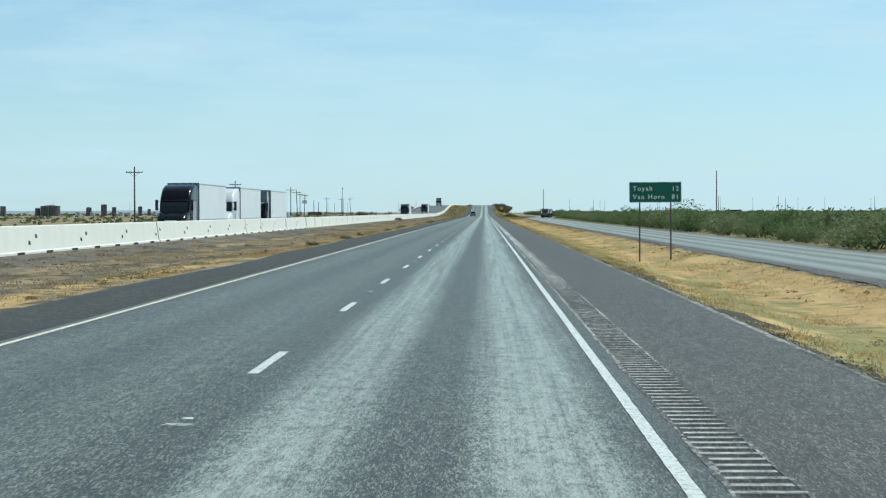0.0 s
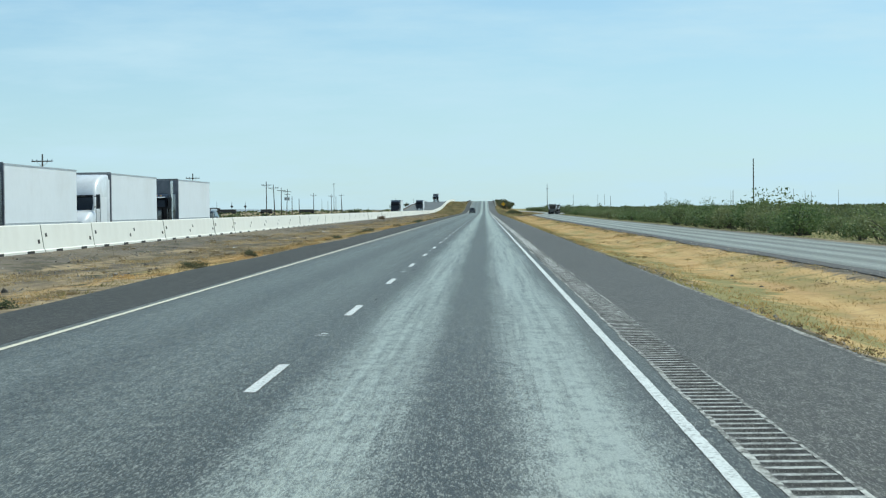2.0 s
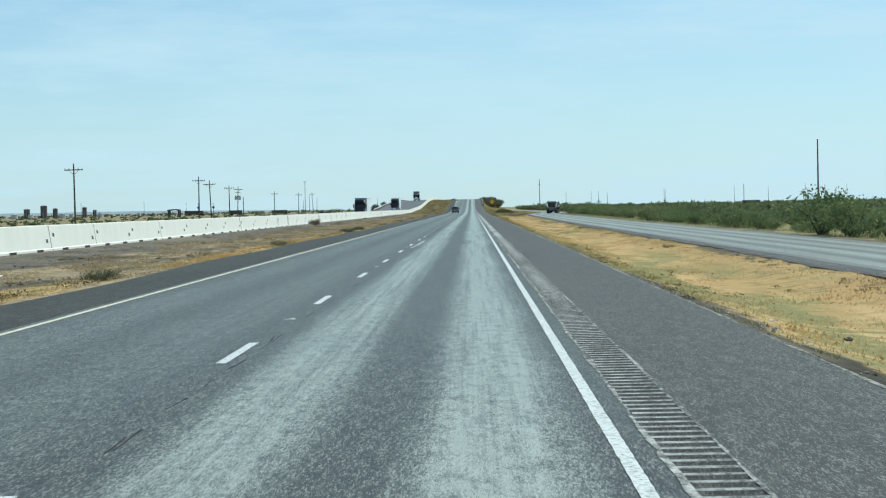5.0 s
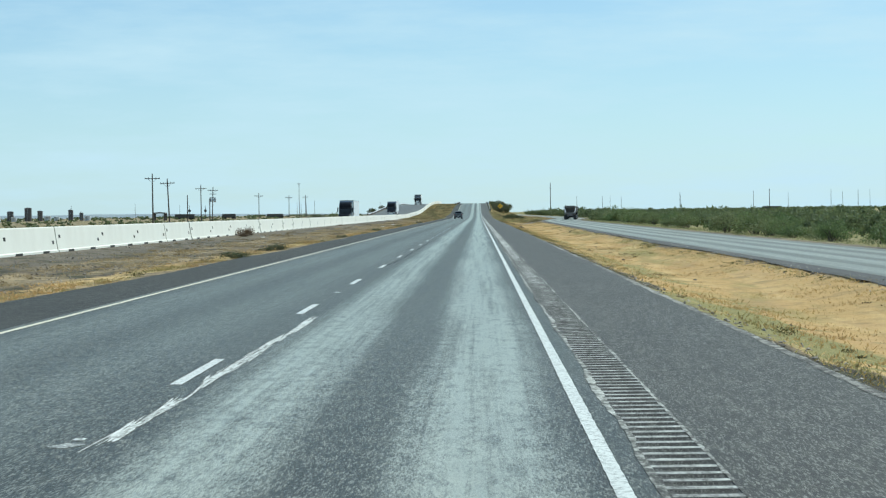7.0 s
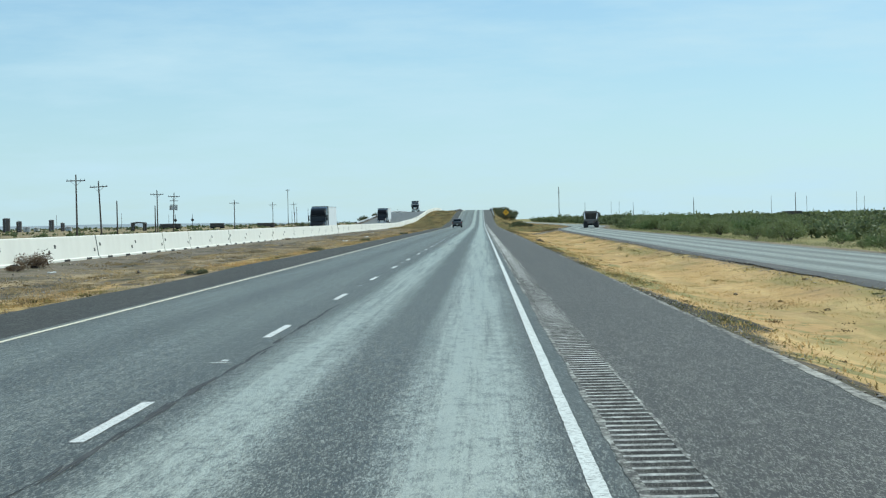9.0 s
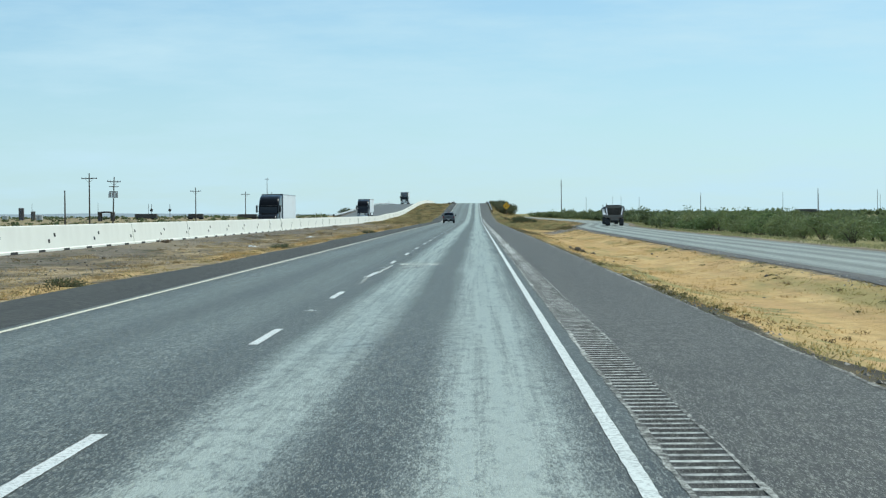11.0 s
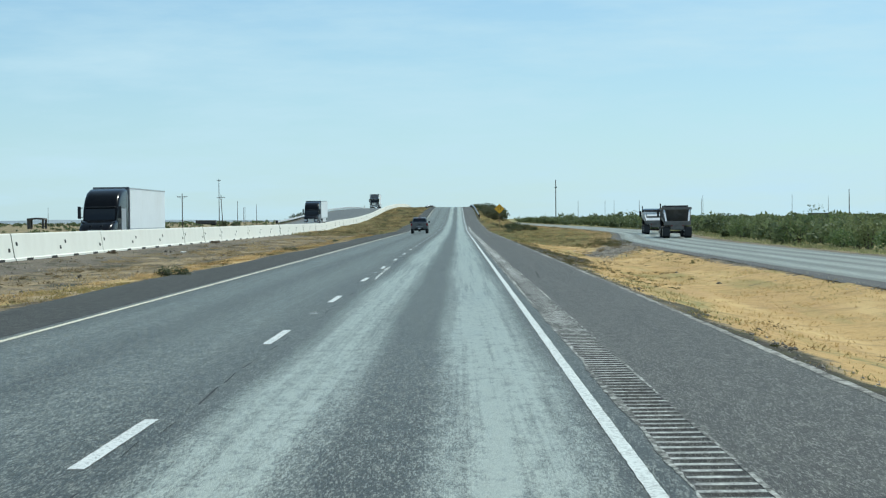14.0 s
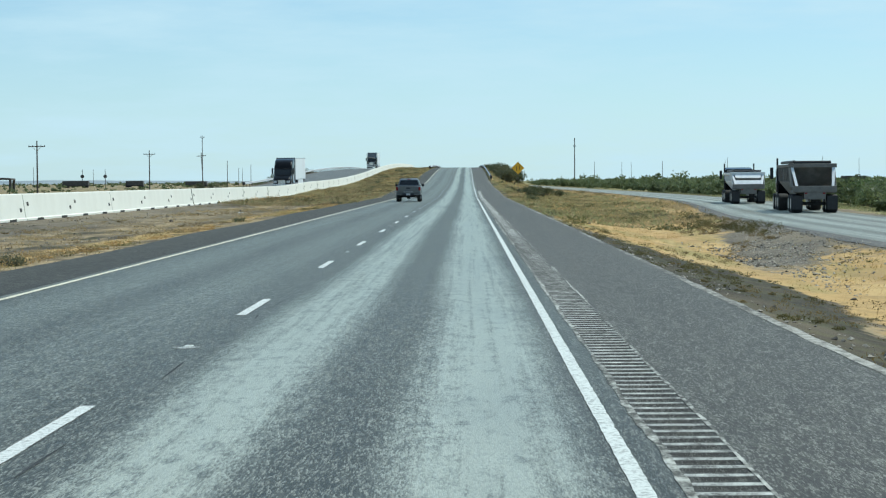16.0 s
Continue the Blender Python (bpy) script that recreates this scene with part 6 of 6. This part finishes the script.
grass("bank_grass", "uneven golden grass over the overpass bank", 16000, strip_place(-14.6, -6.2, 640, 1000, 1.0, False), M_STRAW, 9, 0.2, 41, 0.04, 0.35, 1.2)
grass("bank_grass", "green-brown weeds over the overpass bank", 9000, strip_place(-14.6, -6.0, 640, 1000, 1.0, False), M_BANK, 9, 0.22, 42, 0.04, 0.35, 1.2)
grass("bank_grass", "mixed dry grass and weeds over the embankment foot", 12000, strip_place(7.0, lambda y: front_edge(y) - 0.5, 600, 960, 1.0), M_STRAW, 9, 0.16, 43, 0.04, 0.35, 1.3)
grass("bank_grass", "green weeds in patches over the embankment foot", 8000, strip_place(6.8, lambda y: front_edge(y) - 2.5, 600, 960, 1.0), M_BANK, 9, 0.2, 44, 0.04, 0.35, 1.3)
grass("bush_foot_grass", "grey-green grass at the foot of the frontage bushes", 5000, lambda rs, n: (lambda y: (front_edge(y) + FRONT_W + rs.uniform(1.2, 4.0, n), y))(50 + 750 * rs.uniform(0, 1, n) ** 0.55), M_BANK, 10, 0.2, 47, 0.018, 0.3, 1.1)

# low dark shrubs and tumbleweeds in the median
SHRUB = [bush_kind("low_shrub", "low dark green weed clump on the median edge", 120 + i, 0.85, 0.27, 10, 110, 0.026, M_LEAF_DARK, "median shrubs") for i in range(3)]
WEEDBALL = [bush_kind("tumbleweed", "dry brown tumbleweed resting near the barrier", 130 + i, 1.2, 0.6, 14, 170, 0.03, M_TUMBLE, "tumbleweeds", "tumbleweed") for i in range(2)]
for x, y, s in ((-6.3, 305.7, 1.3), (-6.4, 302.5, 0.9), (-6.2, 290.4, 1.2), (-6.0, 502, 1.3), (-6.4, 118, 1.0), (-6.3, 131, 1.1), (-6.5, 96, 0.9), (-6.3, 171, 1.0), (-6.6, 205, 1.1), (-6.4, 246, 1.0), (-6.3, 347, 0.9), (-6.5, 392, 1.0), (-6.3, 437, 1.1), (-6.4, 546, 1.0), (-6.6, 585, 0.9), (-6.4, 640, 1.1)):
    plant(vr.choice(SHRUB), pose(x, y, float(lie(x, y)) - 0.03, 0, 0, vr.uniform(0, 360)), (s, s, s))
for x, y, s in ((13.2, 626.0, 1.3), (14.0, 618.0, 1.2), (14.6, 607.0, 1.0), (8.8, 690.0, 1.5), (9.6, 705.0, 1.7), (8.2, 722.0, 1.4), (10.0, 728.0, 1.9), (8.0, 765.0, 1.6), (9.0, 790.0, 2.0), (8.1, 815.0, 1.6), (-8.5, 725.0, 1.4), (-10.0, 760.0, 1.6), (-7.6, 790.0, 1.5), (-11.0, 800.0, 1.9), (-8.2, 830.0, 1.7), (-12.0, 842.0, 1.8), (-9.2, 866.0, 2.0), (-7.2, 880.0, 1.7), (-11.5, 900.0, 2.2), (-8.4, 918.0, 1.9)):
    plant(vr.choice(SHRUB), pose(x, y, float(lie(x, y)) - 0.03, 0, 0, vr.uniform(0, 360)), (s, s, s))
for x, y, s in ((-14.0, 357.2, 1.25), (-13.6, 352.5, 0.6), (-13.8, 60, 0.7), (-14.2, 452, 0.5), (-14.1, 536, 0.45), (-14.2, 575, 0.5)):
    plant(vr.choice(WEEDBALL), pose(x, y, float(lie(x, y)) - 0.04, 0, 0, vr.uniform(0, 360)), (s, s, s))


# ---- stones and litter ----
def stone(seed, mat, name, label):
    bm = bmesh.new()
    bmesh.ops.create_icosphere(bm, subdivisions=2, radius=0.5)
    for v in bm.verts:
        v.co *= 0.75 + 0.45 * noise.noise(v.co * 1.9 + Vector((seed, 0, 0)))
        v.co.z *= 0.6
    me = bpy.data.meshes.new(name)
    bm.to_mesh(me)
    bm.free()
    o = part(name, me, mat)
    return tagged(o, label, name, "verge stones")


M_STONE = rough_mat("dark_field_stone", (0.05, 0.042, 0.034), (0.19, 0.157, 0.12), 5.0, 0.9, dist=0.03)
M_LITTER = rough_mat("pale_litter", (0.6, 0.6, 0.56), (0.75, 0.75, 0.72), 4.0, 0.6)
STONES = [stone(i * 3.7, M_STONE, "stone", "dark clod of stone lying in the dry grass") for i in range(3)]
spots = [(8.0, 449.2, 0.55), (8.3, 448.9, 0.36), (7.8, 450.3, 0.26), (8.0, 456.5, 0.32), (8.9, 449.8, 0.26), (8.75, 449.7, 0.16), (8.2, 444.2, 0.2)]
spots += [(vr.uniform(7.2, 13.0), vr.uniform(20, 600), vr.uniform(0.1, 0.24)) for _ in range(46)] + [(vr.uniform(-13.5, -7.0), vr.uniform(20, 700), vr.uniform(0.1, 0.26)) for _ in range(50)]
spots += [(vr.uniform(10.5, 15.0), 0.0, vr.uniform(0.05, 0.2)) for _ in range(40)]
spots = [(x, y or 567 + 5.0 * (x - 12.0) + vr.uniform(-8, 8), s) for x, y, s in spots]
for x, y, s in spots:
    plant(vr.choice(STONES), pose(x, y, float(lie(x, y)) + 0.12 * s, 0, 0, vr.uniform(0, 360)), (s, s * vr.uniform(0.7, 1.2), s * (1.5 if s > 0.24 else 1.0)))


def rubble(name, label, count, place, size, mat, seed):
    """Loose small stones as one mass."""
    rs = np.random.RandomState(seed)
    x, y = place(rs, count)
    n = len(x)
    s = size * rs.uniform(0.4, 1.5, n) ** 1.5
    base = np.array([(1, 0, 0), (0, 1, 0), (-1, 0, 0), (0, -1, 0), (0, 0, 1), (0, 0, -1.0)])
    V = base[None] * rs.uniform(0.6, 1.2, (n, 6, 1)) + rs.normal(0, 0.12, (n, 6, 3))
    a = rs.uniform(0, 6.28, n)[:, None]
    V = np.stack([V[:, :, 0] * np.cos(a) - V[:, :, 1] * np.sin(a), V[:, :, 0] * np.sin(a) + V[:, :, 1] * np.cos(a), V[:, :, 2] * 0.65], -1) * s[:, None, None]
    V = V + np.stack([x, y, lie(x, y) + 0.15 * s], -1)[:, None, :]
    tri = np.array([(0, 1, 4), (1, 2, 4), (2, 3, 4), (3, 0, 4), (1, 0, 5), (2, 1, 5), (3, 2, 5), (0, 3, 5)])
    F = (np.arange(n)[:, None, None] * 6 + tri[None]).reshape(-1, 3)
    ob = part(name, raw_mesh(name, V.reshape(-1, 3).tolist(), F.tolist()), mat)
    tagged(ob, label, "gravel", kind="stuff")


M_RUBBLE = leaf_mat("mixed_gravel_stone", (0.13, 0.115, 0.095), (0.5, 0.45, 0.37), (0.26, 0.225, 0.18), 0.0)
rubble("median_rubble", "loose brown gravel stones strewn over the median", 9000, strip_place(-14.5, -7.5, 20, 620, 1.2, False), 0.038, M_RUBBLE, 61)
rubble("edge_rubble", "loose gravel stones along the shoulder edge", 3600, strip_place(6.36, 7.3, 20, 600, 1.1, False), 0.03, M_RUBBLE, 62)
rubble("edge_rubble", "loose gravel stones along the frontage road edge", 4500, lambda rs, n: (lambda y: (front_edge(y) - 0.05 - np.abs(rs.normal(0, 0.5, n)), y))(rs.uniform(30, 640, n)), 0.028, M_RUBBLE, 63)
rubble("gully_rubble", "loose gravel stones in the washed-out gully", 4200, lambda rs, n: (lambda x: (x, 567 + 5.0 * (x - 12.0) + rs.normal(0, 6.0, n)))(rs.uniform(10.4, 15.4, n)), 0.032, M_RUBBLE, 64)


def litter(x, y, s):
    k = Kit().loft([[(-0.5 * s, -0.3 * s, 0), (0.5 * s, -0.35 * s, 0.02), (0.45 * s, 0.3 * s, 0), (-0.4 * s, 0.35 * s, 0.03)], [(-0.4 * s, -0.2 * s, 0.12 * s), (0.3 * s, -0.3 * s, 0.22 * s), (0.4 * s, 0.2 * s, 0.1 * s), (-0.3 * s, 0.3 * s, 0.16 * s)]])
    o = part("litter", k, M_LITTER)
    tagged(o, "scrap of pale plastic litter on the median", "litter", "roadside litter")
    o.matrix_world = pose(x, y, float(lie(x, y)) + 0.02, 0, 0, vr.uniform(0, 360))


for x, y, s in ((-9.0, 481.9, 0.55), (-8.6, 445.3, 0.5), (-8.9, 483.6, 0.3), (-12.2, 352.0, 0.3), (-9.4, 150.0, 0.25), (-10.5, 210.0, 0.25), (-8.0, 325.0, 0.2), (7.4, 148.0, 0.16), (7.8, 190.0, 0.16), (-12.0, 545.0, 0.3), (-9.5, 610.0, 0.3)):
    litter(x, y, s)


# ---- far plain: tanks, sheds, wagons, signals, poles ----
M_TANK = rough_mat("brown_tank_steel", (0.08, 0.07, 0.065), (0.15, 0.135, 0.125), 0.6, 0.6, 0.2, stretch=(1, 1, 0.3))
M_TANK_PALE = rough_mat("pale_tank_steel", (0.5, 0.5, 0.48), (0.62, 0.62, 0.6), 0.6, 0.5)
M_SHED = rough_mat("dark_shed_sheet", (0.06, 0.055, 0.05), (0.11, 0.1, 0.09), 0.8, 0.7)


def tank(x, y, r, h, mat, label):
    z = float(lie(x, y))
    t = thing("storage_tank", label, "tank", "oilfield tanks", at=pose(x, y, z))
    n = 20
    ring = lambda q, zz: [(q * math.cos(2 * math.pi * i / n), q * math.sin(2 * math.pi * i / n), zz) for i in range(n)]
    part("shell", Kit().loft([ring(r, -0.3), ring(r, h), ring(r * 1.02, h), ring(r * 1.02, h + 0.12)]), mat, t, smooth=True)
    part("roof", Kit().loft([ring(r, h + 0.12), ring(r * 0.1, h + 0.12 + r * 0.14)]), mat, t, smooth=True)
    part("ladder", Kit().box(-0.3, -0.22, -r - 0.25, -r, 0, h + 0.8).box(0.22, 0.3, -r - 0.25, -r, 0, h + 0.8), M_SIGN_BACK, t)


tank(-335, 1450, 7.6, 7.6, M_TANK, "wide brown cylindrical oil tank on the plain")
for x, r, h in ((-305, 2.1, 6.4), (-293.2, 2.3, 8.6), (-285.3, 1.7, 6.6), (-265, 1.6, 7.0), (-258, 1.3, 5.0), (-345, 2.0, 6.0), (-372, 2.2, 7.5)):
    tank(x, 1450, r, h, M_TANK, "tall narrow dark oilfield tank on the plain")
for x, r, h in ((-311, 2.2, 3.0), (-300, 1.8, 2.6), (-278, 2.2, 3.0), (-272, 1.8, 2.6), (-252, 2.0, 2.8)):
    tank(x, 1440, r, h, M_TANK_PALE, "squat pale tank among the oilfield tanks")


def open_shed(x, y, w, dpt, h, label):
    s = thing("open_shed", label, "shed", at=pose(x, y, float(lie(x, y))))
    for px in (-w / 2, w / 2):
        for py in (0, dpt):
            part("post", Kit().box(px - 0.4, px + 0.4, py - 0.3, py + 0.3, -0.2, h), M_SHED, s)
    part("side_wall", Kit().box(-w / 2 - 0.1, -w / 2 + 0.1, 0, dpt, 0, h), M_SHED, s)
    part("roof", Kit().loft([[(-w / 2 - 0.5, py, h - 0.35), (0, py, h - 0.1), (w / 2 + 0.5, py, h - 0.35), (w / 2 + 0.4, py, h + 0.25), (0, py, h + 0.55), (-w / 2 - 0.4, py, h + 0.25)] for py in (-0.5, dpt + 0.5)]), M_SHED, s)


open_shed(-153.8, 1139.0, 5.4, 5.0, 3.6, "dark open-sided steel shed on the plain")


def wagon(x, y, length, h, label):
    w = thing("freight_wagon", label, "railway wagon", "parked wagons", at=pose(x, y, float(lie(x, y))))
    part("body", Kit().box(-length / 2, length / 2, -1.4, 1.4, 0.9, h), M_SHED, w, bevel=0.08)
    part("frame", Kit().box(-length / 2 - 0.3, length / 2 + 0.3, -1.2, 1.2, 0.6, 0.9), M_UNDER, w)
    for px in (-length * 0.36, length * 0.36):
        part("bogie", Kit().box(px - 1.2, px + 1.2, -0.9, 0.9, 0.0, 0.6), M_UNDER, w)


for x, y, l, h in ((-177.6, 1372, 12.0, 3.2), (-150.4, 1372, 8.0, 3.0), (-122, 1372, 10.0, 2.6), (190, 1420, 12.0, 3.0)):
    wagon(x, y, l, h, "dark low freight wagon standing on the plain")


def signal_mast(x, y):
    z = float(lie(x, y))
    s = thing("signal_mast", "thin railway signal mast with round head", "signal mast", "railway signals", at=pose(x, y, z))
    part("mast", Kit().tube((0, 0, -0.3), (0, 0, 8.5), 0.16, 0.12, 8), M_SHED, s)
    part("head", Kit().tube((0, -0.3, 5.2), (0, 0.1, 5.2), 0.85, n=16), M_SHED, s)


signal_mast(-174.9, 1373.5)
signal_mast(-167.5, 1390.0)

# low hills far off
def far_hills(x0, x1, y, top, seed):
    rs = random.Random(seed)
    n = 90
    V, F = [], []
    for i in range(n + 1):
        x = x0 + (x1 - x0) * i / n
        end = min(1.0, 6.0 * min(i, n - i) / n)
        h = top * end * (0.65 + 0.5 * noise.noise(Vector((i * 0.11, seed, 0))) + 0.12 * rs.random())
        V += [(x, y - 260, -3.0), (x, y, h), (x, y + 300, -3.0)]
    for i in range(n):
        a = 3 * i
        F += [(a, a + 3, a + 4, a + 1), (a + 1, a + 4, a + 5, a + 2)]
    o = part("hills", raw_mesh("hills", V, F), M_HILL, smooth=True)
    tagged(o, "low hills along the horizon, distance haze put into their blue-grey colour", "hills", kind="structure")


# distance haze is painted in: the hills' own base colour is blue-grey
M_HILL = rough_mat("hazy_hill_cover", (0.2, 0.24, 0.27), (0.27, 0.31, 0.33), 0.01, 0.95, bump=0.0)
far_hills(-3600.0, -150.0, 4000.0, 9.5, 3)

# far bare poles along the horizon
FAR_POLES = [(-250, 1600, 11), (-225, 1650, 10), (-140, 1700, 11), (-118, 1500, 9), (-100, 1400, 10), (-92, 1250, 10), (-330, 1750, 12), (-390, 1700, 12), (-60, 1700, 11), (-85, 1900, 12), (100, 1690, 12.5), (106, 1690, 12.5), (140, 1500, 13), (147, 1560, 12), (70, 1500, 11), (190, 1500, 13), (230, 1600, 13), (260, 1550, 12), (300, 1650, 14), (330, 1600, 12), (370, 1700, 14), (410, 1700, 13), (205, 1300, 12), (85, 1300, 9), (240, 1150, 10), (285, 1200, 11), (170, 1050, 9)]
for x, y, top in FAR_POLES:
    cross_pole(x, y, top, kind="bare", r=0.15)
